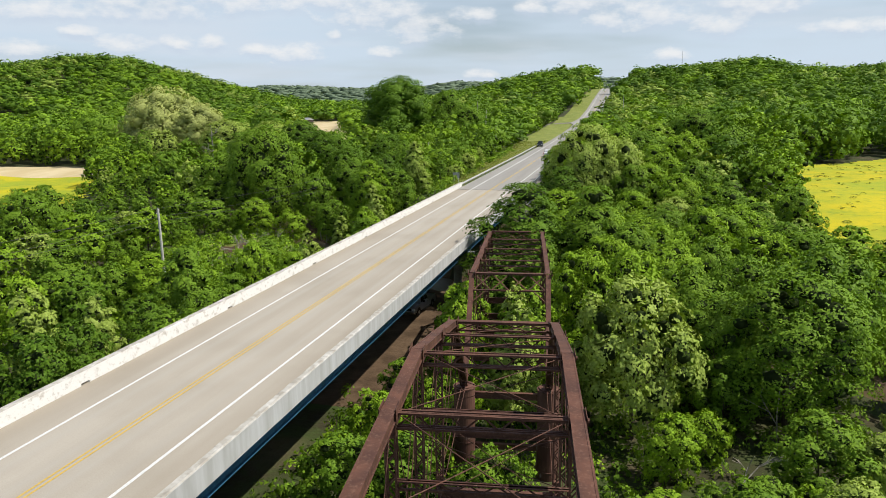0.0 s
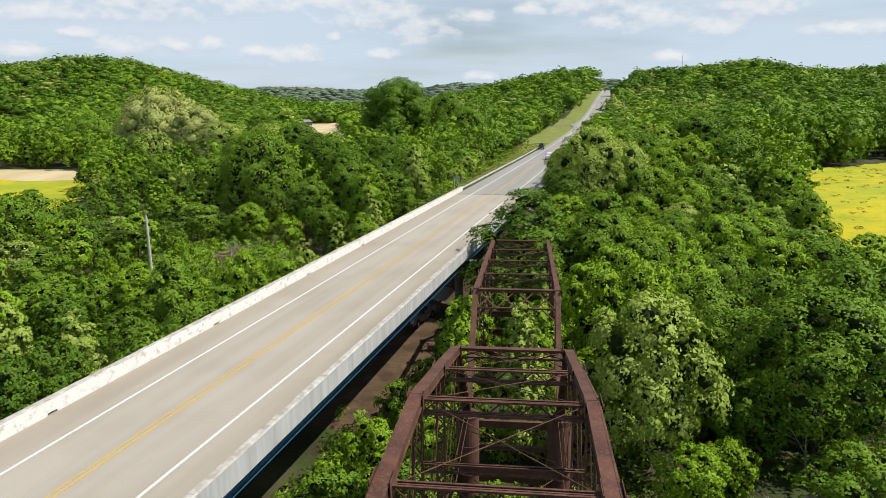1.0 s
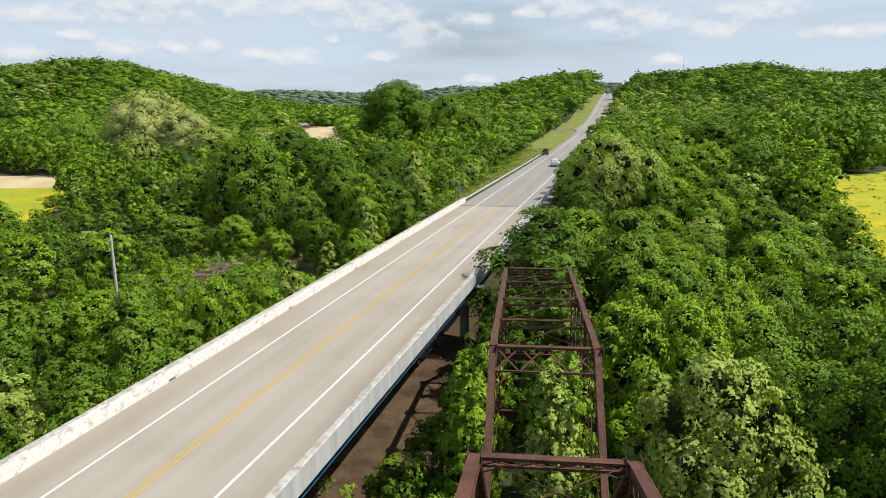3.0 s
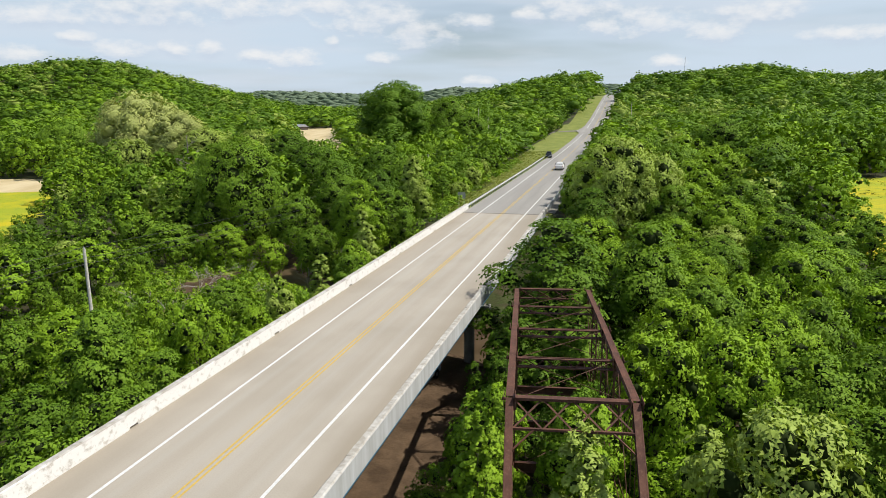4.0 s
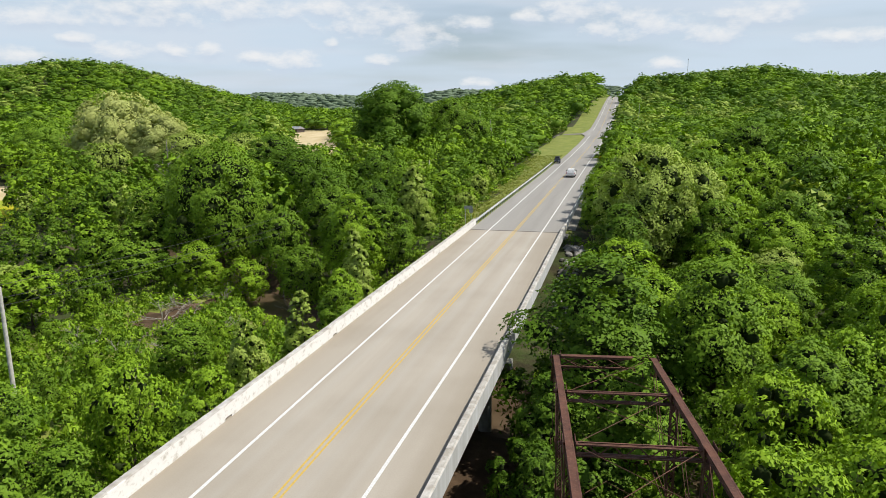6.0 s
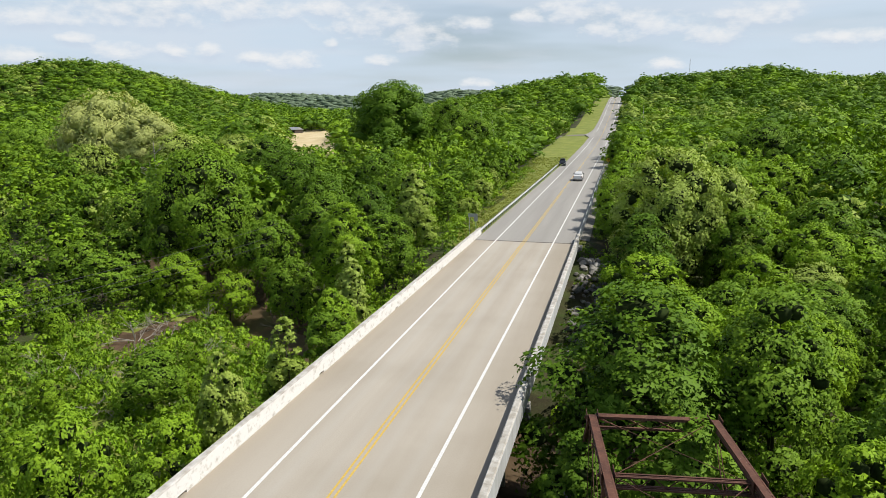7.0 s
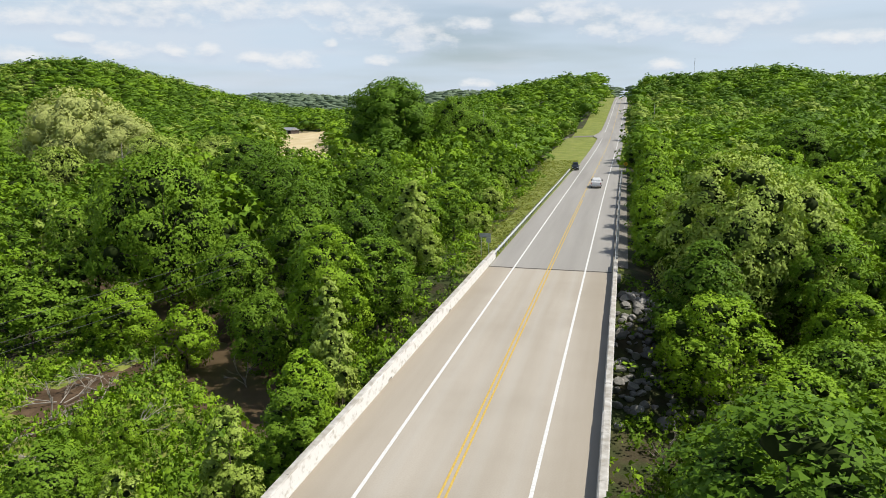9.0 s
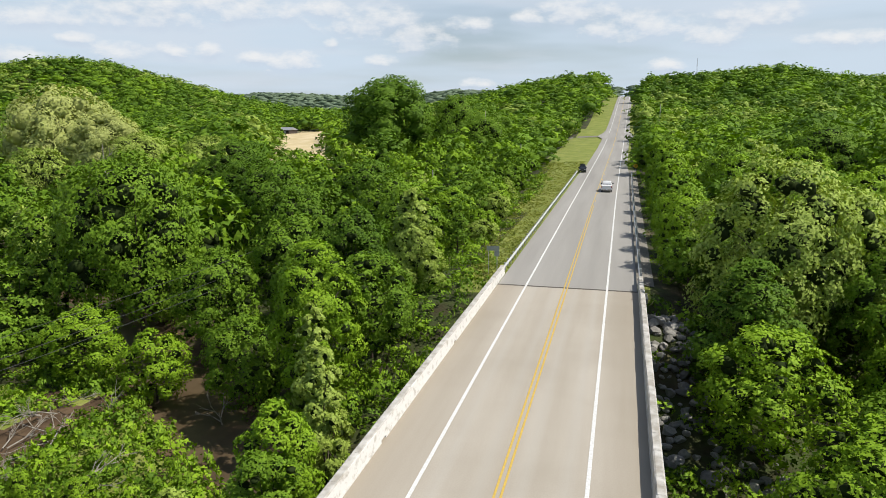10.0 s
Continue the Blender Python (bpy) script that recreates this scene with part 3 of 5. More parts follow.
parapet(-1, END_L, M_WHITEWALL, "low concrete bridge parapet with flaking white paint")
pr = parapet(1, END_R, M_PARAPET, "weathered grey concrete bridge parapet")
for s in (-1, 1):
    b = Build().sweep([(s * (LIP + 0.452), 0.795), (s * (LIP + 0.475), 0.79), (s * (LIP + 0.475), -0.36), (s * (LIP + 0.40), -0.36), (s * (LIP + 0.40), -0.285), (s * (LIP + 0.452), -0.285)], [(0, -120, 0), (0, SEAM, 0)])
    setting("fascia", b, (M_FASCIA,), "streaked pale concrete edge of the bridge deck", "bridge edge")
for gxx in (-5.7, -2.85, 0.0, 2.85, 5.7):
    g = thing("bridge_girder", "blue painted steel girder under the bridge deck", "girder", "girders under the deck", at=(gxx, 0, 0))
    part("web", Build().box(-0.02, 0.02, -120, SEAM - 0.6, -1.75, -0.33), M_BLUE, g)
    part("flange", Build().box(-0.22, 0.22, -120, SEAM - 0.6, -1.80, -1.752), M_BLUE, g)
    part("flange", Build().box(-0.2, 0.2, -120, SEAM - 0.6, -0.329, -0.285), M_BLUE, g)
for yb in (12.0, 79.0):
    p = thing("bridge_pier", "concrete pier bent under the road bridge", "bridge pier", "piers of the road bridge", at=(0, yb, 0))
    part("cap", Build().box(-6.6, 6.6, -0.55, 0.55, -2.95, -1.81), M_CONCRETE, p)
    for xx in (-4.6, 0, 4.6):
        part("column", Build().tube((xx, 0, -10.5), (xx, 0, -2.9), 0.5, n=20), M_CONCRETE, p, smooth=False)
setting("abutment", Build().box(-7.2, 7.2, SEAM - 0.9, SEAM + 1.2, -5, -0.31), (M_CONCRETE,), "concrete abutment at the bridge's end", "abutment")


# ---- the old truss bridge ----
T0, TE, TR = Vector((17.77, 17.1, 0)), Vector((-0.1362, 0.9907, 0)), Vector((0.9907, 0.1362, 0))
TW = 5.28


def tp(s, w, z):
    return T0 + TE * s + TR * w + Vector((0, 0, z))


def laced(build, p, q, depth, axis, rail=0.07, pitch=0.45, thick=0.05):
    """Two rails from p to q, held apart along axis by zigzag lacing."""
    p, q, axis = Vector(p), Vector(q), Vector(axis).normalized()
    h = axis * (depth / 2)
    for s in (-1, 1):
        build.beam(p + h * s, q + h * s, rail, rail, axis)
    n = max(2, round((q - p).length / pitch))
    for i in range(n):
        a, c = p.lerp(q, i / n), p.lerp(q, (i + 1) / n)
        sg = 1 if i % 2 else -1
        build.beam(a + h * sg, c - h * sg, 0.05, 0.012, axis.cross(q - p))
    return build


def chord(build, p, q, k=1.0):
    """A riveted box: cover plate over two channels, lattice below."""
    p, q = Vector(p), Vector(q)
    d = (q - p).normalized()
    up = TR.cross(d).normalized()
    if up.z < 0:
        up = -up
    build.beam(p + up * 0.17 * k, q + up * 0.17 * k, 0.46 * k, 0.02, up)
    for s in (-1, 1):
        build.beam(p + TR * (0.19 * k * s), q + TR * (0.19 * k * s), 0.035, 0.32 * k, up)
        build.beam(p + TR * (0.215 * k * s) - up * 0.15 * k, q + TR * (0.215 * k * s) - up * 0.15 * k, 0.07, 0.03, up)
        build.beam(p + TR * (0.20 * k * s) + up * 0.187 * k, q + TR * (0.20 * k * s) + up * 0.187 * k, 0.06, 0.012, up)
    n = max(2, round((q - p).length / 0.55))
    for i in range(n):
        a, c = p.lerp(q, i / n) - up * 0.15 * k, p.lerp(q, (i + 1) / n) - up * 0.15 * k
        s = 1 if i % 2 else -1
        build.beam(a + TR * (0.19 * k * s), c - TR * (0.19 * k * s), 0.05, 0.012, up)
    return build


def gusset(parent, s, w, z):
    b = Build()
    for k in (-1, 1):
        c = tp(s, w + 0.245 * k, z)
        b.beam(c - TE * 0.36, c + TE * 0.36, 0.02, 0.5)
        b.tube(c - TR * 0.09, c + TR * 0.09, 0.075, n=10)
    part("pin_joint", b, M_RUST, parent)


def truss_span(label, nodes, low, portals, girth=1.0):
    """nodes: (s, top height) of the top joints; the first and last of them carry the inclined end posts; low(s): height of the bottom chord."""
    span = thing("truss_span", label, "truss bridge", "spans of the old truss bridge")
    s0, s1 = nodes[0][0] - 5.9, nodes[-1][0] + 5.9
    for w in (0, TW):
        inner = 1 if w == 0 else -1
        for (a, za), (c, zc) in zip(nodes, nodes[1:]):
            part("top_chord", chord(Build(), tp(a, w, za), tp(c, w, zc), girth), M_RUST, span)
        for a, (c, zc) in ((s0, nodes[0]), (s1, nodes[-1])):
            part("end_post", chord(Build(), tp(a, w, low(a)), tp(c, w, zc), girth), M_RUST, span)
        for i, (s, z) in enumerate(nodes):
            b = Build()
            if i in (0, len(nodes) - 1):        # hip hanger: a pair of slim bars
                for k in (-0.1, 0.1):
                    b.beam(tp(s, w + k, low(s)), tp(s, w + k, z - 0.15), 0.03, 0.07, TE)
                part("hanger", b, M_RUST, span)
            else:
                for k in (-0.13, 0.13):
                    laced(b, tp(s + k, w, low(s) - 0.2), tp(s + k, w, z - 0.15), 0.30, TR, 0.055, 0.36)
                for zz in (low(s) + 0.5, z - 0.6):
                    b.beam(tp(s - 0.16, w, zz), tp(s + 0.16, w, zz), 0.34, 0.3)
                part("post", b, M_RUST, span)
            gusset(span, s, w, z)
        # bottom chord eyebars and diagonals
        ss = [s0] + [s for s, _ in nodes] + [s1]
        for a, c in zip(ss, ss[1:]):
            b = Build()
            for k in (-0.12, 0.12):
                b.beam(tp(a, w + k, low(a)), tp(c, w + k, low(c)), 0.025, 0.10)
            part("eyebar", b, M_RUST, span)
        mid = (nodes[0][0] + nodes[-1][0]) / 2
        for (a, za), (c, zc) in zip(nodes, nodes[1:]):
            down = (a, za, c, low(c)) if (a + c) / 2 < mid + 0.1 else (c, zc, a, low(a))
            b = Build()
            for k in (-0.07, 0.07):
                b.beam(tp(down[0], w + k, down[1]), tp(down[2], w + k, down[3]), 0.02, 0.075)
            part("diagonal", b, M_RUST, span)
            b = Build()
            o = (c, zc, a, low(a)) if down[0] == a else (a, za, c, low(c))
            b.tube(tp(o[0], w + 0.03 * inner, o[1]), tp(o[2], w + 0.03 * inner, o[3]), 0.018, n=6)
            part("counter_rod", b, M_RUST, span)
    for i, (s, z) in enumerate(nodes):
        b = Build()
        if i in (0, len(nodes) - 1):
            # portal: deep lattice in the plane of the end posts
            e = s0 if i == 0 else s1
            d = (tp(e, 0, low(e)) - tp(s, 0, z)).normalized()
            a0, a1 = tp(s, 0.15, z + 0.05), tp(s, TW - 0.15, z + 0.05)
            b.beam(a0, a1, 0.30, 0.10)
            b.beam(a0 + Vector((0, 0, 0.07)), a1 + Vector((0, 0, 0.07)), 0.34, 0.02)
            k0, k1 = a0 + d * portals, a1 + d * portals
            b.beam(k0, k1, 0.12, 0.10)
            n = 4
            for j in range(n):
                p0, p1 = a0.lerp(a1, j / n), a0.lerp(a1, (j + 1) / n)
                q0, q1 = k0.lerp(k1, j / n), k0.lerp(k1, (j + 1) / n)
                b.beam(p0, q1, 0.075, 0.03, d.cross(TR))
                b.beam(q0, p1, 0.075, 0.03, d.cross(TR))
            for base, sg in ((k0, 1), (k1, -1)):
                b.beam(base + d * 0.9, base + TR * (0.9 * sg), 0.07, 0.05)
            part("portal", b, M_RUST, span)
        else:
            for k in (-0.11, 0.11):
                b.beam(tp(s + k, 0.2, z + 0.02), tp(s + k, TW - 0.2, z + 0.02), 0.07, 0.06)
                b.beam(tp(s + k, 0.2, z - 0.44), tp(s + k, TW - 0.2, z - 0.44), 0.07, 0.06)
            laced(b, tp(s, 0.2, z - 0.21), tp(s, TW - 0.2, z - 0.21), 0.44, (0, 0, 1), 0.05, 0.5)
            part("top_strut", b, M_RUST, span)
            if z - low(s) > 7.6:               # second, lower sway strut in the high part
                b = Build()
                zl = z - 2.3
                laced(b, tp(s, 0.15, zl), tp(s, TW - 0.15, zl), 0.26, (0, 0, 1), 0.07, 0.4)
                b.beam(tp(s, 0.1, zl + 0.15), tp(s, TW - 0.1, zl + 0.15), 0.2, 0.03)
                part("sway_strut", b, M_RUST, span)
                for q in (0, 1):
                    part("sway_rod", Build().tube(tp(s, 0.2 if q else TW - 0.2, z - 0.5), tp(s, TW - 0.2 if q else 0.2, zl + 0.1), 0.014, n=6), M_RUST, span)
        f = Build()
        zf = low(s) - 0.25
        f.beam(tp(s, -0.1, zf), tp(s, TW + 0.1, zf), 0.03, 0.52)
        for k in (-0.25, 0.25):
            f.beam(tp(s, -0.1, zf + k), tp(s, TW + 0.1, zf + k), 0.24, 0.03)
        part("floor_beam", f, M_RUST, span)
    for (a, za), (c, zc) in zip(nodes, nodes[1:]):
        for q in (0, 1):
            part("top_lateral_rod", Build().tube(tp(a, 0.2 if q else TW - 0.2, za - 0.02), tp(c, TW - 0.2 if q else 0.2, zc - 0.02), 0.016, n=6), M_RUST, span)
            part("bottom_lateral_rod", Build().tube(tp(a, 0.2 if q else TW - 0.2, low(a) - 0.3), tp(c, TW - 0.2 if q else 0.2, low(c) - 0.3), 0.018, n=6), M_RUST, span)
    return span


near_low = lambda s: -1.35
far_low = lambda s: -1.35 - 0.052 * (s - 22.6)
truss_span("rusted brown steel truss span with a humped top chord", [(-22.0, 4.66), (-16.0, 6.1), (-10.4, 7.36), (-5.4, 7.42), (0.0, 7.42), (4.95, 7.34), (10.45, 6.10), (16.45, 4.66)], near_low, 0.95, 0.9)
truss_span("rusted brown steel truss span half hidden by trees", [(28.5, 4.24), (34.4, 3.86), (39.95, 3.58), (45.9, 3.20), (51.5, 2.85)], far_low, 1.35, 0.68)
for w in (0.0, TW):
    c = tp(22.45, w, 0)
    p = thing("bridge_caisson", "tall rust-streaked iron cylinder pier", "bridge pier", "caissons of the old bridge", at=(c.x, c.y, -10.5))
    for i in range(5):
        part("shell_ring", Build().tube((0, 0, i * 1.8), (0, 0, i * 1.8 + 1.735), 0.69, n=28), M_CAISSON, p)
        part("joint_band", Build().tube((0, 0, i * 1.8 + 1.735), (0, 0, i * 1.8 + 1.8), 0.72, n=28), M_CAISSON, p)
    part("cap", Build().tube((0, 0, 9.0), (0, 0, 9.08), 0.60, n=24), M_CAISSON, p)
for zz, hh in ((-2.1, 0.45), (-3.6, 0.3), (-5.6, 0.4)):
    st = thing("caisson_strut", "rusted red steel strut between the cylinders", "strut", "struts between the caissons")
    part("web", Build().beam(tp(22.45, 0.65, zz), tp(22.45, TW - 0.65, zz), 0.04, hh), M_RUST, st)
    part("flange", Build().beam(tp(22.45, 0.65, zz + hh / 2), tp(22.45, TW - 0.65, zz + hh / 2), 0.24, 0.03), M_RUST, st)


# ---- trees ----
def unit(v):
    return v / np.maximum(np.linalg.norm(v, axis=-1, keepdims=True), 1e-9)


def leaf_sprays(g, lobes, per, k, leaf, ratio=0.40, flat=0.45, up=0.55, droop=0.35, wild=0.40):
    """Leaves of a crown: each lobe carries caps of k leaves on its outside, none where another lobe covers them.
    Gives the corners, three a leaf, and the way each one faces."""
    L = np.array(lobes, float)
    many = np.maximum(2, per * (L[:, 3] / L[:, 3].mean()) ** 2).astype(int)
    of = np.repeat(np.arange(len(L)), many)
    mid = L[:, :3].mean(0)
    away = unit(L[:, :3] - mid)
    d = g.normal(size=(len(of), 3)) + 0.55 * away[of]
    d[:, 2] += 0.40
    d = unit(d)
    r = L[of, 3]
    c = L[of, :3] + d * (r * g.uniform(0.74, 1.08, len(of)))[:, None] * np.array([1, 1, 0.88])
    for q in range(len(L)):
        hid = (np.linalg.norm(c - L[q, :3], axis=1) < 0.80 * L[q, 3]) & (of != q)
        c, d, r, of = c[~hid], d[~hid], r[~hid], of[~hid]
    s = r * ratio * g.uniform(0.65, 1.35, len(r))
    n = unit(0.8 * d + np.array([0, 0, up]) + 0.22 * g.normal(size=d.shape))
    t1 = unit(np.cross(n, g.normal(size=n.shape)))
    t2 = np.cross(n, t1)
    n, t1, t2, c, s, d = (np.repeat(a, k, 0) for a in (n, t1, t2, c, s, d))
    rho, th = np.sqrt(g.random(len(s))), g.uniform(0, 2 * np.pi, len(s))
    e = np.cos(th)[:, None] * t1 + np.sin(th)[:, None] * t2
    pos = c + e * (s * rho)[:, None] + n * (s * flat * (1 - rho ** 2))[:, None]
    pos[:, 2] -= s * droop * rho ** 2
    whole = unit((pos - mid) * np.array([1, 1, 0.8]))
    face = unit(0.50 * n + 0.30 * d + 0.45 * whole + e * (0.40 * rho)[:, None] + wild * 0.5 * g.normal(size=n.shape))
    geo = unit(face + wild * g.normal(size=n.shape))
    a = unit(np.cross(geo, g.normal(size=n.shape)))
    b = np.cross(geo, a)
    ln = (leaf * g.uniform(0.65, 1.35, len(s)))[:, None]
    v = np.stack([pos - a * ln * 0.5, pos + b * ln * 0.50 + a * ln * 0.12, pos + a * ln * 0.5 - b * ln * 0.34], 1)
    turn = np.einsum("ij,ij->i", np.cross(v[:, 1] - v[:, 0], v[:, 2] - v[:, 0]), face) < 0
    v[turn] = v[turn][:, ::-1]
    return v.reshape(-1, 3), np.repeat(face, 3, 0)


def ico(level=1):
    bm = bmesh.new()
    bmesh.ops.create_icosphere(bm, subdivisions=level, radius=1)
    v = np.array([p.co[:] for p in bm.verts])
    f = np.array([[q.index for q in t.verts] for t in bm.faces])
    bm.free()
    return v, f


ICO1 = ico(1)


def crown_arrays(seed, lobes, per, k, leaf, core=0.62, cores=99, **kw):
    """Corners, faces, facing and inner flag of a crown: leaves outside, rough cores within the lobes, dark in most
    crowns as painted shade.
    """
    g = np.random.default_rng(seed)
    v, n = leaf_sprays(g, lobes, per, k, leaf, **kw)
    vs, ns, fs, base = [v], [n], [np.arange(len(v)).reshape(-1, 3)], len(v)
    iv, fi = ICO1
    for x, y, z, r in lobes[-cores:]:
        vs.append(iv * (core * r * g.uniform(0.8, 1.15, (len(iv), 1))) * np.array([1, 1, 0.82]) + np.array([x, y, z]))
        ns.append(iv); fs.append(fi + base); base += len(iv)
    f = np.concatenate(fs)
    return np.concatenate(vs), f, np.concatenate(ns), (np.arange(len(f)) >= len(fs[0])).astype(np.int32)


def leafy_mesh(name, v, f, n, mats, slots):
    me = fill_mesh(bpy.data.meshes.new(name), v, f)
    me.shade_smooth()
    for m in mats:
        me.materials.append(m)
    me.polygons.foreach_set("material_index", np.asarray(slots, np.int32))
    me.normals_split_custom_set_from_vertices(np.asarray(n, np.float32))
    return me


def lobes_round(rng, rx, h0, h1, n, size=(0.24, 0.40)):
    """Lobes of a broad crown: half-width rx, from height h0 to h1."""
    out = []
    hz, cz = (h1 - h0) / 2, (h1 + h0) / 2
    for i in range(n):
        u = (i + 0.5) / n
        zz = 1 - 1.85 * u
        a = i * 2.39996 + rng.uniform(-0.5, 0.5)
        rad = max(0.0, 1 - abs(zz) ** (1.8 if zz > 0 else 3.2)) ** 0.5 * rng.uniform(0.58, 0.86)
        r = rx * rng.uniform(*size)
        out.append((rad * rx * math.cos(a), rad * rx * math.sin(a), cz + zz * (hz - r * 0.6) + rng.uniform(-0.05, 0.05) * hz, r))
    out.append((0, 0, cz, rx * 0.58))
    return out


def lobes_tall(rng, rx, h0, h1, n):
    """Lobes of a narrow, pointed crown."""
    out = []
    for i in range(n):
        u = (i + 0.5) / n
        a = i * 2.39996 + rng.uniform(-0.4, 0.4)
        w = rx * (0.92 * (1 - u) ** 0.6 + 0.05)
        r = rx * rng.uniform(0.24, 0.36) * (1.15 - 0.55 * u)
        out.append((w * 0.75 * math.cos(a), w * 0.75 * math.sin(a), h0 + (h1 - h0) * u, r))
    for u in (0.2, 0.5):
        out.append((0, 0, h0 + (h1 - h0) * u, rx * (0.55 - 0.3 * u)))
    return out


def lobes_tiered(rng, rx, h0, h1, n):
    """Lobes of a spreading crown whose limbs lie in tiers."""
    out = []
    for i in range(n):
        u = (i + 0.5) / n
        z = 1 - u
        a = i * 2.39996 + rng.uniform(-0.5, 0.5)
        w = rx * (1 - z ** 2.4) ** 0.5 * rng.uniform(0.45, 0.92) * min(1.0, 0.62 + 1.3 * u)
        r = rx * rng.uniform(0.19, 0.31)
        out.append((w * math.cos(a), w * math.sin(a), h0 + (h1 - h0 - r * 0.5) * round(z * 7 + rng.uniform(-0.3, 0.3)) / 7, r))
    out.append((0, 0, (h0 + h1) * 0.5, rx * 0.52))
    return out


def trunk_mesh(name, seed, h, r, lobes, mat):
    rng = random.Random(seed)
    b = Build()
    p, d = Vector((0, 0, -0.6)), Vector((rng.uniform(-0.06, 0.06), rng.uniform(-0.06, 0.06), 1))
    n = 5
    pts = [p + d * ((h + 0.6) * i / n) + Vector((rng.uniform(-0.1, 0.1), rng.uniform(-0.1, 0.1), 0)) * (i > 0) for i in range(n + 1)]
    for i in range(n):
        b.tube(pts[i], pts[i + 1], r * (1 - 0.16 * i) * (1.25 if i == 0 else 1), r * (1 - 0.16 * (i + 1)), n=7)
    for i, l in enumerate(lobes[::max(1, len(lobes) // 6)]):
        e = Vector(l[:3])
        s = pts[min(n, 2 + i % 3)]
        m = s.lerp(e, 0.5) + Vector((0, 0, 0.3))
        b.tube(s, m, r * 0.34, r * 0.2, n=4).tube(m, e, r * 0.2, r * 0.08, n=4)
    return b.mesh(name, mat)


# unit trees: 10 m tall, in three half-widths, by shape and by fineness
GIRTHS = dict(slim=2.35, middling=3.7, broad=5.4)
SHAPES = dict(round=lambda q, n, w: lobes_round(q, w, 0.9, 9.9, n), tall=lambda q, n, w: lobes_tall(q, w * 0.86, 1.0, 9.6, n), tiered=lambda q, n, w: lobes_tiered(q, w, 0.8, 9.9, n))
#            lobes, sprays a lobe, leaves a spray, leaf size for a half-width of 3.7 m, core
GRAIN = dict(small=(22, 20, 17, 0.285, 0.46), near=(32, 22, 19, 0.225, 0.46), large=(46, 26, 22, 0.165, 0.46), mid=(26, 15, 11, 0.38, 0.42), midlarge=(44, 19, 14, 0.240, 0.36), great=(54, 26, 17, 0.195, 0.74))
LEAFING = dict(round=dict(flat=0.50, up=0.50, droop=0.30), tall=dict(flat=0.55, up=0.85, droop=0.12), tiered=dict(flat=0.22, up=1.30, droop=0.45, ratio=0.44))
POOL = {}


def unit_tree(shape, girth, grain, seed):
    key = (shape, girth, grain, seed)
    if key not in POOL:
        n, per, k, leaf, core = GRAIN[grain]
        w = GIRTHS[girth]
        lobes = SHAPES[shape](random.Random(seed * 7 + len(shape)), n + (8 if girth == "slim" else 0), w)
        v, f, nn, slots = crown_arrays(seed, lobes, per, k, leaf * (w / 3.7) ** 0.8, core, **LEAFING[shape])
        POOL[key] = (trunk_mesh("trunk", seed, 6.0, 0.17, lobes, M_BARK), leafy_mesh("crown", v, f, nn, (M_MID, M_CORE_SHADE), slots * (grain != "great")))
    return POOL[key]


LABELS = dict(mid="leafy mid-green tree in full summer foliage", bright="fresh bright-green tree with dense leaves", dark="dense dark-green broadleaf tree",
              pale="pale grey-green tree with silvery leaves", olive="large olive-cream flowering tree crown")


def tree(x, y, top, species, grain, rng, wide=None, shape=None):
    base = land1(x, y)
    h = max(top - base, 1.8)
    kz = h / 10.0
    kx = wide / 3.7 if wide else min(max(kz, 0.26), 1.45) * rng.uniform(0.95, 1.3)
    if y < SEAM + 4 and top > -1.5 and abs(x) < 16 and not wide:      # crowns keep clear of the bridge
        kx = min(kx, max(abs(x) - 6.7, 1.0) / 3.9)
    if grain == "near":
        grain = "small" if kx < 0.85 else "large" if kx > 1.38 else "near"
    else:
        grain = "great" if kx > 2.2 else "large" if kx > 1.7 else "midlarge" if kx > 1.15 else "mid"
    if shape is None:
        u = rng.random()
        shape = ("tall" if u < 0.6 else "round") if species == "pale" else ("round" if u < 0.62 else "tiered" if u < 0.88 else "tall")
    low = h < 4.5
    if low:
        shape = "round"
    girth = "slim" if kz > 1.3 * kx else "broad" if kz < 0.72 * kx else "middling"
    kx *= 3.7 / GIRTHS[girth]
    tr, cr = unit_tree(shape, girth, grain, 1 + rng.randrange(2))
    ob = thing("shrub" if low else "tree", ("low green shrub thicket" if low else LABELS[species]), "shrub" if low else "tree", "trees of the valley woods")
    ob.matrix_basis = pose(x, y, base - (0.25 * h if low else 0.1), 0, 0, rng.uniform(0, 360)) @ Matrix.Diagonal((kx, kx, kz * (1.3 if low else 1.0), 1))
    part("trunk", tr, None, ob)
    c = part("crown", cr, None, ob)
    c.material_slots[0].link = "OBJECT"
    c.material_slots[0].material = FOLIAGE[species]
    return ob


def blocked(x, y, r=0.0):
    """Plan of what stays free of tall trees."""
    rx = lerp(y, ROAD_X)
    off = x - rx
    if y < SEAM + 2 and abs(x) < 8.6 + r * 0.5:
        return True
    if y >= SEAM + 2:
        left = np.interp(y, (SEAM, 160, 186, 240, 300, 380, 400, 470, 620, 720), (6, 8.5, 11, 13.5, 17, 18, 14, 12, 11, 8)) + 5.0
        if -left - r * 0.6 < off < 9.0 + r * 0.5:
            return True
        if abs(y - 397) < 4.5 + r and abs(x) < 75:
            return True
    if bool(is_yellow(np.array(x), np.array(y))) or bool(is_hay(np.array(x), np.array(y))):
        return True
    if float(creek_gap(np.array(x), np.array(y))) < 3.2:
        return True
    if abs(x - 1) < 12 and 50 < y < 84 and x < 9.5:
        return True
    return False


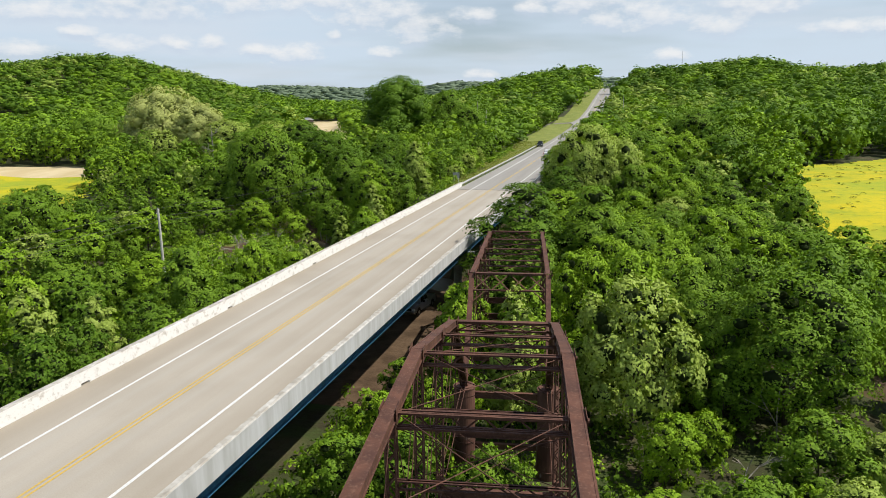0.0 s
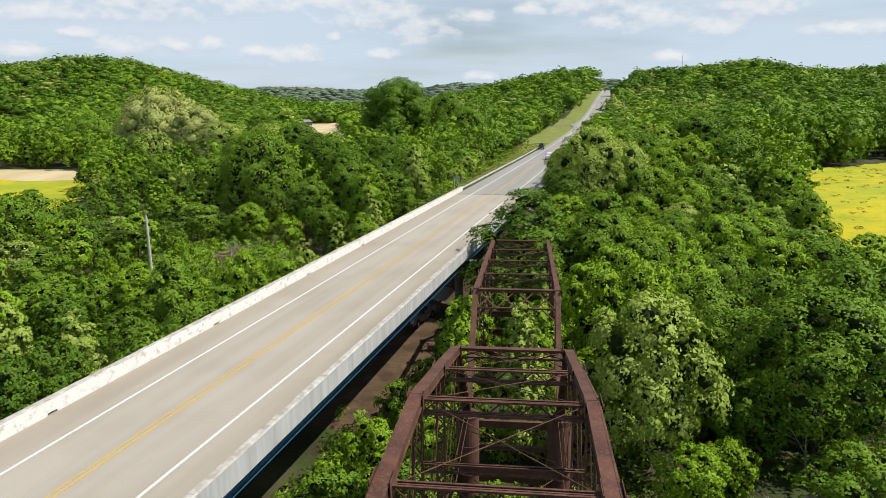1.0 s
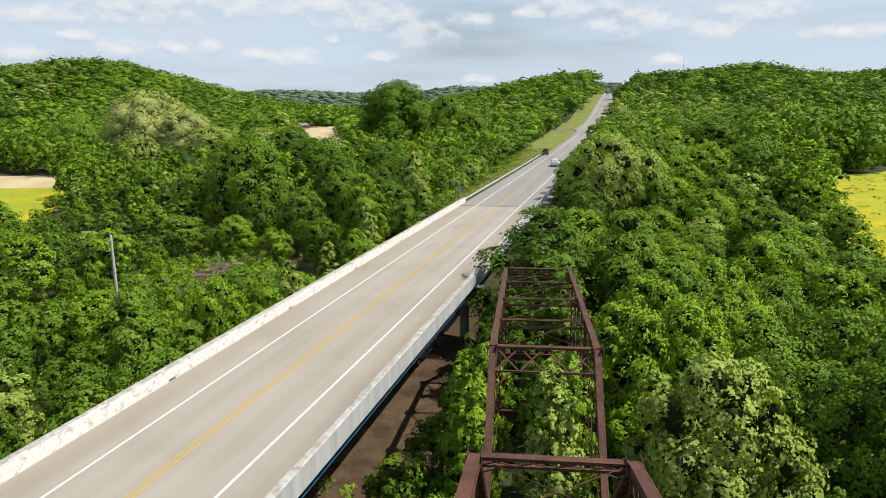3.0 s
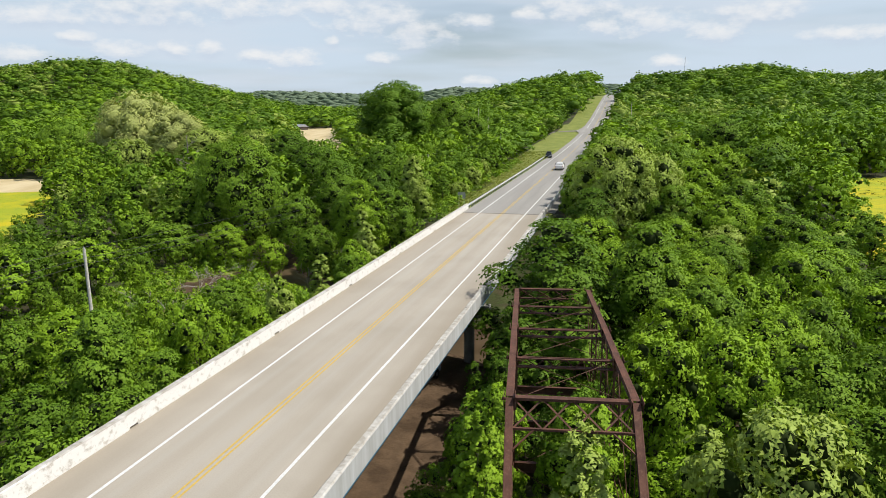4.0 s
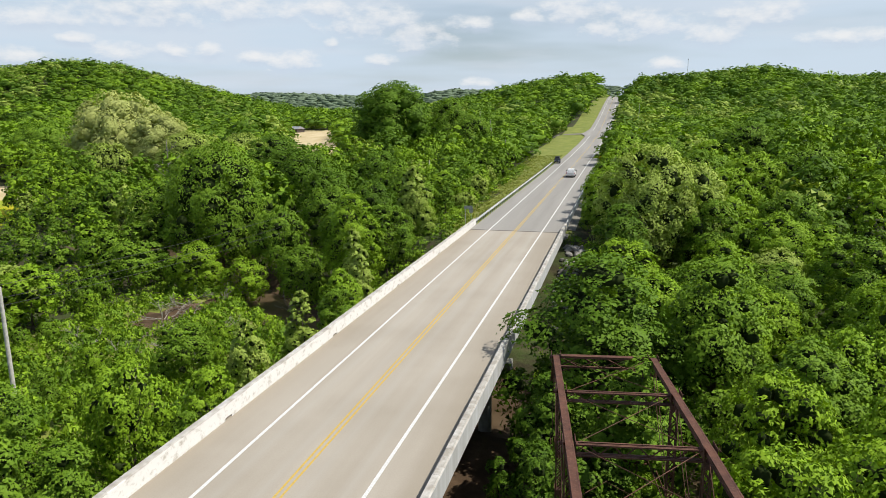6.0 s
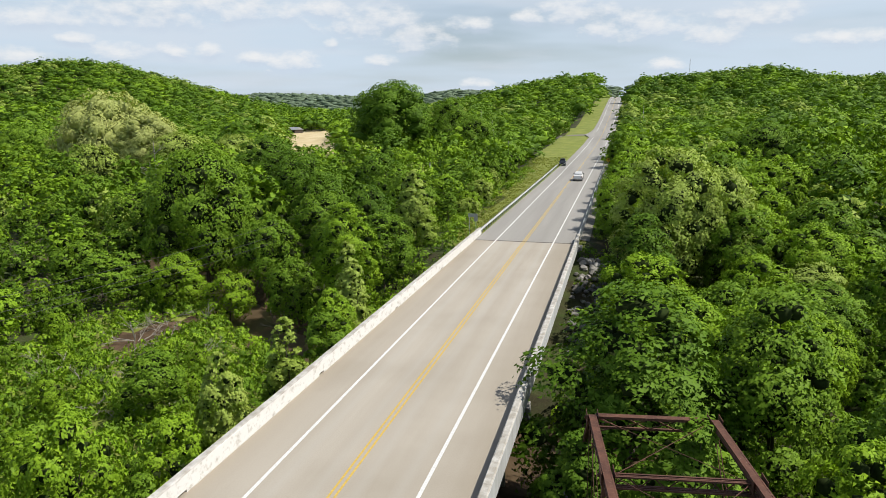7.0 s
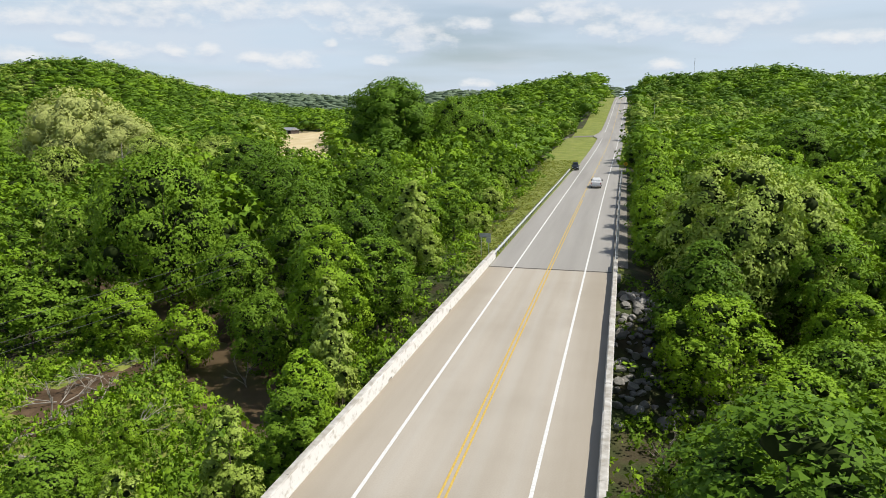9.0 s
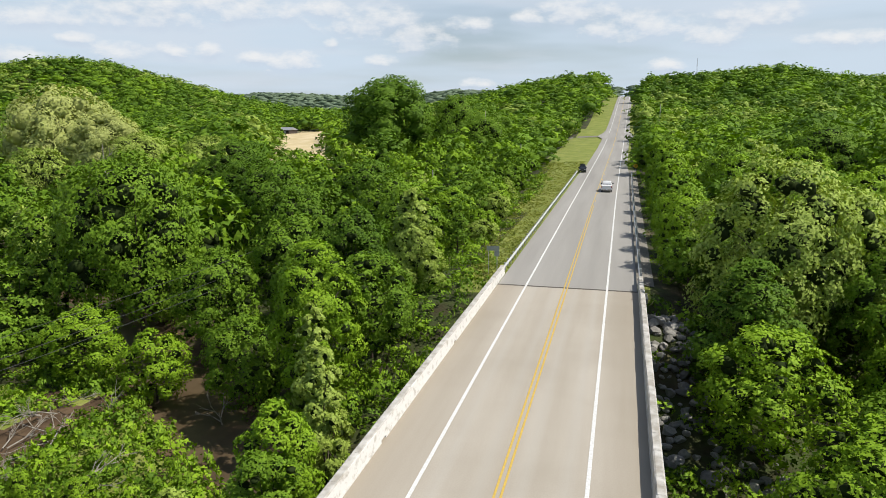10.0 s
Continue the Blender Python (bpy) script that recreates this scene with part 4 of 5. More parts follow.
def in_truss(x, y, pad=0.0):
    v = Vector((x, y, 0)) - T0
    s, w = v.dot(TE), v.dot(TR)
    return -32 < s < 62 and -1.2 - pad < w < TW + 1.2 + pad


def in_view(x, y, pad):
    """A wedge of the plan ahead of the flight line, with a margin."""
    if y < 12 - pad:
        return False
    return x > 24 - 1.16 * (y + 8) - pad and x < 26 + 0.36 * (y + 8) + pad


rng = random.Random(4)
placed = []


def free(x, y, gap):
    for px, py, pr in placed:
        if abs(px - x) < gap + pr and abs(py - y) < gap + pr and math.hypot(px - x, py - y) < gap + pr:
            return False
    return True


def from_line(x, y):
    """Distance from the stretch of the valley over which the flight leads."""
    t = min(max(((x - 20) * -14 + (y - 42) * 46) / (14 * 14 + 46 * 46), 0), 1)
    return math.hypot(x - 20 + 14 * t, y - 42 - 46 * t)


# trees that stand out: x, y, top, species, half-width of the crown, shape
KEY_RIGHT = [
    (25.2, 46, 4.4, "pale", 3.9, "round"), (22.3, 47.5, 3.3, "pale", 2.8, "tall"), (36, 50.5, 4.2, "mid", 5.2, "round"), (40, 58, 4.6, "mid", 4.6, "round"), (29.6, 44.5, -4.2, "bright", 1.9, "tiered"), (31.5, 48.5, -1.6, "mid", 2.2, "round"),
    (17.0, 45, 4.3, "pale", 2.5, "tall"), (17.0, 50.5, 2.4, "bright", 2.3, "round"), (12.2, 47.0, 3.3, "bright", 2.3, "tall"), (11.6, 52.0, 2.0, "bright", 2.2, "round"), (16.2, 56.5, 0.4, "mid", 2.3, "round"),
    (20.6, 58.5, 3.2, "bright", 3.3, "round"), (24.8, 60, 3.4, "bright", 3.5, "round"), (29.6, 60.5, 2.0, "mid", 3.5, "round"), (34.5, 62, 2.8, "mid", 3.6, "round"), (22.4, 68, 2.8, "bright", 3.2, "round"), (24.8, 72, 3.6, "mid", 3.2, "round"), (28.3, 66.6, 2.9, "bright", 3.5, "round"), (28.6, 77.5, 2.6, "bright", 3.7, "round"),
    (32.2, 72, 2.4, "mid", 3.6, "round"), (33.0, 81.5, 4.0, "bright", 3.8, "round"), (35.5, 87, 3.2, "mid", 4.2, "round"), (38, 76, 2.6, "bright", 3.8, "round"), (38.5, 98, 2.0, "bright", 4.4, "round"), (38.2, 110, 3.0, "mid", 4.6, "round"), (43.5, 90, 1.2, "mid", 4.4, "round"),
    # first tree here is mid-green; its shaded side is put into dark leaves
    (12.9, 77.0, 6.6, "dark", 7.2, "tiered"), (20.6, 80, 6.1, "mid", 5.5, "tiered"), (15.2, 68.6, 3.0, "mid", 3.0, "tiered"), (9.6, 65.5, -1.2, "dark", 2.5, "round"), (10.4, 71, 0.6, "dark", 3.0, "tiered"), (12.8, 66.5, -1.4, "dark", 2.6, "round"), (9.2, 60.0, -3.8, "dark", 1.9, "round"), (12.6, 60.5, -3.2, "dark", 2.3, "round"), (16.6, 62.5, -1.8, "dark", 2.5, "round"), (8.5, 52.5, -3.4, "mid", 1.7, "round"), (8.6, 45.5, -2.6, "mid", 1.9, "round"), (8.8, 39.0, -2.4, "bright", 2.0, "round"), (9.0, 32.5, -2.2, "mid", 2.3, "round"), (8.9, 25.5, -2.6, "mid", 2.3, "round"), (12.0, 34.5, -2.4, "mid", 2.6, "round"), (12.4, 27.0, -3.0, "mid", 2.8, "round"), (12.8, 40.5, -1.6, "bright", 2.3, "round"), (17.6, 34, -3.2, "mid", 2.4, "round"), (9.2, 20.5, -3.8, "mid", 2.6, "round"),
    (13.9, 113.6, 5.2, "dark", 4.4, "tiered"), (14.2, 107.0, 2.4, "bright", 4.3, "round"), (16.9, 96, 1.3, "bright", 4.3, "round"), (12.6, 90.5, -1.2, "mid", 3.2, "round"), (21.5, 101.5, 1.4, "mid", 4.2, "round"), (21.5, 91, 2.2, "bright", 4.0, "round"), (25.6, 121, 5.2, "mid", 4.4, "round"), (32.6, 121.5, 3.6, "bright", 4.4, "round"), (29.4, 105.5, 0.8, "mid", 4.2, "round"),
    (25.5, 112, 1.8, "bright", 4.0, "round"), (28.5, 130, 4.6, "bright", 4.4, "round"), (17.0, 122.8, 11.8, "pale", 6.4, "round"), (22.8, 125.4, 9.4, "pale", 5.0, "round"), (30, 146.5, 7.0, "bright", 5.0, "round"), (23, 140, 7.4, "bright", 4.6, "round"), (36.5, 133, 5.0, "mid", 4.8, "round"), (45.5, 163, 10.2, "mid", 6.2, "round"), (42.5, 211, 13.0, "mid", 7.2, "round"),
    (36, 160, 8.6, "bright", 5.4, "round"), (27, 160, 8.8, "mid", 5.2, "round"), (31, 178, 10, "bright", 5.6, "round"), (21.5, 172, 9.2, "bright", 4.8, "round"), (22.5, 188, 10, "mid", 5.0, "round"),
    (11.2, 134.5, 7.2, "bright", 3.2, "round"), (11.4, 143, 7.4, "bright", 3.3, "round"), (11.6, 152, 7.8, "mid", 3.5, "round"), (12.0, 162, 8.2, "bright", 3.2, "round"), (12.2, 173, 8.6, "bright", 3.4, "round"), (12.6, 185, 9.0, "mid", 3.4, "round"), (13.0, 198, 9.4, "bright", 3.6, "round"), (13.6, 212, 9.8, "bright", 3.6, "round"), (14.8, 226, 10.2, "mid", 3.8, "round")]
KEY_LEFT = [
    (-14.6, 124.0, 8.9, "pale", 3.7, "tall"), (-17.2, 107.5, 6.8, "bright", 3.3, "round"), (-12.5, 97.6, 2.7, "pale", 2.5, "tall"), (-15.4, 103, 3.6, "pale", 2.6, "tall"), (-12.4, 83.2, 1.8, "pale", 2.3, "tall"), (-14.8, 78.2, 0.4, "pale", 2.5, "tall"), (-11.2, 88.5, 0.4, "mid", 2.2, "round"), (-12.2, 91.5, 1.4, "bright", 2.2, "round"),
    (-46, 123, 11.8, "mid", 7.4, "round"), (-57.5, 125, 6.0, "mid", 5.4, "round"), (-48, 152, 9.4, "dark", 6.4, "round"), (-56, 160, 11.6, "dark", 7.0, "round"), (-41, 146, 9.0, "dark", 6.0, "round"), (-34, 138, 6.8, "dark", 5.2, "round"), (-28.5, 126, 5.4, "mid", 4.8, "round"), (-66, 148, 9.0, "mid", 6.6, "tiered"), (-33.5, 119, 3.0, "mid", 4.2, "round"), (-22, 117, 4.2, "mid", 4.0, "round"),
    (-23.5, 130, 5.8, "dark", 4.4, "round"), (-20, 140, 7.0, "mid", 4.4, "round"), (-26, 150, 7.4, "mid", 5.0, "round"), (-19.5, 158, 5.0, "bright", 3.6, "round"), (-35, 166, 8.0, "dark", 5.6, "round"),
    (-16.8, 55.4, 2.6, "mid", 3.1, "tiered"), (-13.2, 57.6, -0.4, "mid", 2.4, "tiered"), (-15.6, 65.2, 1.5, "bright", 2.7, "round"), (-18.8, 46.0, 0.7, "pale", 2.8, "tall"), (-23.0, 43.5, 1.9, "pale", 3.1, "tall"), (-12.6, 70.0, -0.6, "bright", 2.2, "round"), (-20.5, 60.5, 1.2, "mid", 3.2, "tiered"), (-24.2, 82.6, -2.0, "mid", 2.8, "round"),
    (-39.8, 64, 0.8, "mid", 4.0, "tiered"), (-55, 116.5, 0.6, "mid", 4.0, "round"), (-25.8, 110.5, -0.6, "mid", 3.2, "round"), (-41, 109.5, -0.6, "bright", 3.4, "round"), (-34, 110, -2.4, "bright", 2.8, "round"),
    (-50, 107.5, -0.6, "mid", 3.4, "round"), (-58, 112.5, -0.4, "mid", 4.0, "round"), (-66, 88, 3.4, "mid", 4.6, "round"), (-75, 97, 2.4, "mid", 4.6, "tiered"), (-60, 79, 4.2, "mid", 4.4, "round"), (-85, 103, 0.8, "bright", 4.2, "round"),
    (-61, 252, 25.3, "dark", 13.6, "round"), (-42.5, 258, 20.0, "mid", 7.6, "round"), (-33, 250, 14.5, "mid", 6.4, "round"), (-122, 196, 21.0, "olive", 12.6, "round"), (-105, 190, 16.0, "olive", 8.4, "round"), (-112, 178, 8.6, "pale", 6.0, "round"), (-93, 184, 11.5, "pale", 7.2, "round"), (-84, 196, 10.4, "pale", 6.6, "round"), (-150, 196, 13, "mid", 8.5, "round")]
for x, y, top, sp, wide, shape in KEY_RIGHT + KEY_LEFT:
    tree(x, y, top, sp, "near" if from_line(x, y) < 56 else "mid", rng, wide, shape)
    placed.append((x, y, wide * 0.72))
TOPS = np.array([(k[0], k[1], k[2] - 1.2) for k in KEY_RIGHT + KEY_LEFT if k[4] < 9] + [(22, 36, -1.5), (30, 38, -4.0), (36, 41, -2.5), (-30, 50, 0.5), (-28, 95, -3.6), (-31, 84, -4.5), (-34, 72, -1.5), (-58, 95, -2.5), (-66, 104, -3.2), (-88, 106, -3.4), (-78, 118, -2.5), (-100, 112, -3.8), (-85, 215, 5), (-140, 175, 7),
                 (34, 222, 10), (64, 220, 13), (90, 232, 14), (-38, 190, 8), (-30, 222, 9), (50, 108, -0.5), (48, 125, 0.5), (50, 95, -1.0)], float)


def top_at(x, y):
    w = 1 / (np.hypot(TOPS[:, 0] - x, TOPS[:, 1] - y) ** 2 + 12) ** 1.6
    near = float((w * TOPS[:, 2]).sum() / w.sum())
    far = land1(x, y) + 14.0
    t = float(step(y, 215, 245))
    return near * (1 - t) + far * t


n_near = n_mid = 0
rest = []
cells = [(x + rng.uniform(-1.6, 1.6), y + rng.uniform(-1.6, 1.6)) for y in np.arange(6, 235, 4.4) for x in np.arange(-216, 105, 4.4)]
cells.sort(key=lambda c: from_line(*c))
for x, y in cells:
    if not in_view(x, y, 9) or blocked(x, y, 2.4) or in_truss(x, y, 1.5):
        continue
    top = top_at(x, y) + rng.choice((rng.uniform(-3.6, -1.4), rng.uniform(-1.5, 1.2), rng.uniform(-0.5, 1.6)))
    if bool(low_bank(np.array(x), np.array(y))):
        if rng.random() < 0.45 or math.hypot((x + 37.4) / 4.0, (y - 100) / 9.0) < 1:
            continue
        top = land1(x, y) + rng.choice((1.2, 1.4, 1.7, 2.0, 2.5, 3.2))
    h = top - land1(x, y)
    gap = max(1.1, min(0.31 * h, 4.2))
    if not free(x, y, gap):
        continue
    placed.append((x, y, gap))
    u = rng.random()
    sp = "bright" if u < 0.28 else "mid" if u < 0.76 else "dark" if u < 0.92 else "pale"
    if x > 18 and y < 130:
        sp = "bright" if u < 0.42 else "mid" if u < 0.88 else "pale"
    elif bool(low_bank(np.array(x), np.array(y))):
        sp = "bright" if u < 0.5 else "mid"
    if n_near + n_mid < 175:
        fine = n_near < 90
        n_near, n_mid = n_near + fine, n_mid + (not fine)
        tree(x, y, top, sp, "near" if fine else "mid", rng)
    else:
        rest.append((x, y, land1(x, y), top, sp, rng.uniform(0.95, 1.25)))


def woods(name, rows, protos, seed, label, shaded_cores=False):
    """Many trees in one mesh: (x, y, base, top, species, width for its height)."""
    r = np.random.default_rng(seed)
    names = list(FOLIAGE)
    vs, fs, ns, mi, base = [], [], [], [], 0
    for x, y, z, top, sp, k in rows:
        v, f, n, inner = protos[r.integers(len(protos))]
        kz = max(top - z, 2) / 10
        kx = min(max(kz, 0.30), 1.9) * k
        a = r.uniform(0, 6.28)
        c, s = math.cos(a), math.sin(a)
        vs.append(np.stack([(v[:, 0] * c - v[:, 1] * s) * kx + x, (v[:, 0] * s + v[:, 1] * c) * kx + y, v[:, 2] * kz + z], 1))
        ns.append(np.stack([n[:, 0] * c - n[:, 1] * s, n[:, 0] * s + n[:, 1] * c, n[:, 2]], 1))
        fs.append(f + base); mi.append(np.where((inner == 1) & shaded_cores, len(names), names.index(sp))); base += len(v)
    me = leafy_mesh(name, np.concatenate(vs), np.concatenate(fs), np.concatenate(ns), list(FOLIAGE.values()) + [M_CORE_SHADE], np.concatenate(mi))
    return tagged(new(name, me), label, "woods", kind="stuff")


def protos(n, seed, lobes, per, k, leaf, core, **kw):
    return [crown_arrays(seed + q, SHAPES["tiered" if q == n - 1 else "round"](random.Random(seed + q), lobes, 3.7), per, k, leaf, core, **kw) for q in range(n)]


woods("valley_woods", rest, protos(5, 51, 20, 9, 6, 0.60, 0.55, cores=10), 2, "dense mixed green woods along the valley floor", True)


# ---- far woods ----
def scatter(x0, x1, y0, y1, gap, seed, keep, tall=1.0):
    r = random.Random(seed)
    out = []
    for y in np.arange(y0, y1, gap):
        for x in np.arange(x0, x1, gap):
            px, py = x + r.uniform(-0.48, 0.48) * gap, y + r.uniform(-0.48, 0.48) * gap
            if not keep(px, py) or blocked(px, py, 4.0):
                continue
            h = (r.uniform(8.0, 14.0) + (3.5 if r.random() < 0.15 else 0)) * tall
            u = r.random() + 0.22 * math.sin(px / 37.0 + 1.7 * math.sin(py / 53.0))
            sp = "bright" if u < 0.20 else "mid" if u < 0.66 else "dark" if u < 0.97 else "pale"
            if px > 48 and py < 330:            # tall wood behind the flowering field; shade on its front is put into dark leaves
                sp, h = ("dark" if u < 0.8 else "mid"), h + 4
            z = land1(px, py) - 1.2
            out.append((px, py, z, z + h + 1.0, sp, gap * r.uniform(0.50, 0.80) / (0.37 * (h + 1.0))))
    return out


edge = lambda x, y: in_view(x, y, 25)
woods("middle_woods", scatter(-420, 260, 232, 520, 12.0, 5, lambda x, y: edge(x, y) and not (x < -96 and y < 330 and x > -330 and y > 300)), protos(6, 61, 16, 8, 4, 0.70, 1.15, cores=1, ratio=0.46, wild=0.26), 3, "mixed green woods across the valley floor and the road's rise")
woods("hill_woods", scatter(-1500, 620, 520, 1010, 13.5, 6, edge), protos(6, 71, 10, 6, 3, 1.08, 1.3, cores=1, ratio=0.50, wild=0.20), 4, "wooded green hills around the valley")
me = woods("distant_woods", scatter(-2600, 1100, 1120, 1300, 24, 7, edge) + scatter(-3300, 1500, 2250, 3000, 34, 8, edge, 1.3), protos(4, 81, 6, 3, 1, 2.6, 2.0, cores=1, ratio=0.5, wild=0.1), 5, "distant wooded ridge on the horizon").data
# every leaf and core of the ridge gets the haze colour
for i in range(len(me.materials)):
    me.materials[i] = M_FARHAZE


# ---- undergrowth and grass ----
def low_leaves(name, spots, seed, per, k, size, mat_list, label, category):
    """Many low clumps of leaves in one mesh: (x, y, z, half-width, height, material index)."""
    r = np.random.default_rng(seed)
    vs, fs, ns, mi, base = [], [], [], [], 0
    proto = []
    for q in range(5):
        g = np.random.default_rng(seed * 7 + q)
        proto.append(leaf_sprays(g, [(*(g.normal(size=2) * 0.35), 0.40 + 0.3 * g.random(), 0.35 + 0.25 * g.random()) for _ in range(5)], per, k, size, ratio=0.5))
    for x, y, z, w, h, m in spots:
        v, n = proto[r.integers(5)]
        a = r.uniform(0, 6.28)
        c, s = math.cos(a), math.sin(a)
        vs.append(np.stack([(v[:, 0] * c - v[:, 1] * s) * w + x, (v[:, 0] * s + v[:, 1] * c) * w + y, v[:, 2] * h + z], 1))
        ns.append(np.stack([n[:, 0] * c - n[:, 1] * s, n[:, 0] * s + n[:, 1] * c, n[:, 2]], 1))
        f = np.arange(len(v)).reshape(-1, 3)
        fs.append(f + base); mi.append(np.full(len(f), m, np.int32)); base += len(v)
    me = leafy_mesh(name, np.concatenate(vs), np.concatenate(fs), np.concatenate(ns), mat_list, np.concatenate(mi))
    return tagged(new(name, me), label, category, kind="stuff")


rr = random.Random(21)
spots = []
while len(spots) < 2500:
    x, y = rr.uniform(-55, 42), rr.uniform(14, 135)
    if abs(x) < (4.0 if y < 47 and x > 0 else 7.5) or not in_view(x, y, 4) or float(creek_gap(np.array(x), np.array(y))) < 3.0 or (y > SEAM and x > -9 and x < 12):
        continue
    if abs(x - 3) < 9 and 50 < y < 84 or math.hypot((x + 37.4) / 2.8, (y - 100) / 7.0) < 1:
        continue
    left_bank = -44 < x < -8 and 55 < y < 112
    if left_bank or rr.random() < 0.45:
        spots.append((x, y, land1(x, y) - 0.1, rr.uniform(0.6, 1.5), rr.uniform(0.6, 1.9 if left_bank else 1.5), rr.choice((0, 0, 1, 1, 2))))
for _ in range(230):
    x, y = rr.uniform(3.5, 13.5), rr.uniform(13, 49)
    spots.append((x, y, land1(x, y) - 0.1, rr.uniform(0.7, 1.5), rr.uniform(0.5, 1.8), rr.choice((0, 1, 2, 2))))
for _ in range(900):
    x, y = rr.uniform(-47, -10), rr.uniform(60, 110)
    if math.hypot((x + 37.4) / 2.8, (y - 100) / 7.0) < 1 or math.hypot((x + 30) / 2.2, (y - 83) / 1.8) < 1 or float(creek_gap(np.array(x), np.array(y))) < 4.0:
        continue
    spots.append((x, y, land1(x, y) - 0.2, rr.uniform(0.8, 1.6), rr.uniform(0.5, 1.5), rr.choice((0, 0, 1, 1, 2))))
for _ in range(420):                 # weeds and brambles at the edges of the verges
    y = rr.uniform(108, 235)
    x = lerp(y, ROAD_X) + (rr.uniform(-19.5, -10.5) - 0.03 * max(y - 150, 0) if rr.random() < 0.75 or y < SEAM + 4 else rr.uniform(8.7, 11.5))
    if float(creek_gap(np.array(x), np.array(y))) > 4.0:
        spots.append((x, y, land1(x, y) - 0.15, rr.uniform(0.7, 1.5), rr.uniform(0.5, 1.5), rr.choice((0, 0, 1, 1, 2))))
low_leaves("undergrowth", spots, 9, 6, 4, 0.235, (M_MID, M_BRIGHT, M_DARK), "tangled green undergrowth below the trees", "undergrowth")
M_BLADE = foliage("grass_blades", (0.20, 0.26, 0.035), (0.30, 0.34, 0.065), (0.42, 0.39, 0.15), 0.3)
spots = []
while len(spots) < 2600:
    y = SEAM + 3 + (rr.random() ** 1.7) * 150
    x = lerp(y, ROAD_X) + rr.uniform(-19, 10.5)
    off = x - lerp(y, ROAD_X)
    if -6.7 < off < 9.2 or not bool(is_grass(np.array(x + 1.5), np.array(y))):
        continue
    spots.append((x, y, land1(x, y) - 0.06, rr.uniform(0.25, 0.6), rr.uniform(0.10, 0.28), 0))
low_leaves("verge_grass", spots, 12, 3, 2, 0.5, (M_BLADE,), "rough mown grass on the road verge", "grass")
# weeds and clumps in the flowering field
spots = []
while len(spots) < 300:
    x, y = rr.uniform(46, 130), rr.uniform(98, 232)
    if bool(is_yellow(np.array(x), np.array(y))):
        spots.append((x, y, land1(x, y) - 0.05, rr.uniform(0.4, 1.0), rr.uniform(0.15, 0.5), 0))
low_leaves("field_weeds", spots, 14, 3, 3, 0.4, (M_BLADE, M_MID), "green weed clumps in the flowering field", "weeds")
# shrubs along the verge
for x, y, w, top, sp in ((-12.5, 146, 2.2, 2.2, "pale"), (-13.5, 152, 2.4, 2.6, "bright"), (-14.5, 166, 2.6, 3.2, "pale"), (-17, 178, 3, 4.2, "bright"), (-16.5, 190, 2.6, 3.5, "pale"), (-19, 204, 3, 4.6, "mid"),
                         (-20, 218, 2.8, 4.4, "bright"),
                         (11.0, 128.5, 2.6, 4.8, "mid")):
    tree(x, y, top, sp, "mid", rng, w)


# ---- guardrails and signs ----
def guardrail(off, y0, y1, label):
    g = thing("guardrail", label, "guardrail", "guardrails beyond the bridge")
    prof = [(0, 0.42), (0.06, 0.47), (0.06, 0.53), (0.0, 0.58), (0.06, 0.63), (0.06, 0.69), (0.0, 0.74), (-0.012, 0.74), (0.045, 0.69), (0.045, 0.63), (-0.015, 0.58), (0.045, 0.53), (0.045, 0.47), (-0.012, 0.42)]
    sgn = 1 if off < 0 else -1
    prof = [(sgn * a, z) for a, z in prof]
    ys = list(np.arange(y0, y1, 3.8)) + [y1]
    part("rail", Build().sweep(prof, [(road_at(y)[0] + off, y, road_at(y)[1] - 0.06) for y in ys]), M_GALV, g)
    post = Build().box(-0.07, 0.07, -0.05, 0.05, -0.9, 0.72).box(-0.11, 0.11, -0.04, 0.04, 0.44, 0.74).mesh("post", M_GALV)
    for y in np.arange(y0 + 0.8, y1, 1.905):
        o = part("post", post, None, g)
        o.location = (road_at(y)[0] + off - sgn * 0.14, y, road_at(y)[1] - 0.06)
    end = Build().box(-0.1, 0.1, -0.25, 0.25, 0.40, 0.76)
    o = part("end_shoe", end, M_GALV, g)
    o.location = (road_at(y1)[0] + off, y1, road_at(y1)[1] - 0.06)
    return g


guardrail(-6.55, END_L - 0.6, 236, "long galvanised guardrail beside the road")
guardrail(6.55, END_R - 0.6, 236, "galvanised guardrail beside the shaded shoulder")
s = thing("road_sign", "grey back of a road sign on two posts", "road sign", at=(-7.7, 128.3, -0.4))
for xx in (-0.45, 0.42):
    part("post", Build().beam((xx, 0, -1.2), (xx, 0, 3.0), 0.06, 0.05, (0, 1, 0)), M_GALV, s)
part("panel", Build().box(-0.64, 0.64, -0.03, -0.012, 2.55, 3.02), M_SIGNBACK, s, "plain aluminium back")
part("panel", Build().box(0.16, 0.66, -0.03, -0.012, 1.98, 2.53), M_SIGNBACK, s, "plain aluminium back")
s = thing("warning_sign", "yellow diamond crossroads warning sign on a post", "road sign", at=(7.75, 236.5, 0.1))
part("post", Build().beam((0, 0.05, -0.8), (0, 0.05, 3.2), 0.06, 0.05, (0, 1, 0)), M_GALV, s)
face = Build().add([(0, -0.01, 1.55), (0.68, -0.01, 2.23), (0, -0.01, 2.91), (-0.68, -0.01, 2.23), (0, 0.01, 1.55), (0.68, 0.01, 2.23), (0, 0.01, 2.91), (-0.68, 0.01, 2.23)], [(0, 1, 2, 3), (7, 6, 5, 4), (0, 4, 5, 1), (1, 5, 6, 2), (2, 6, 7, 3), (3, 7, 4, 0)])
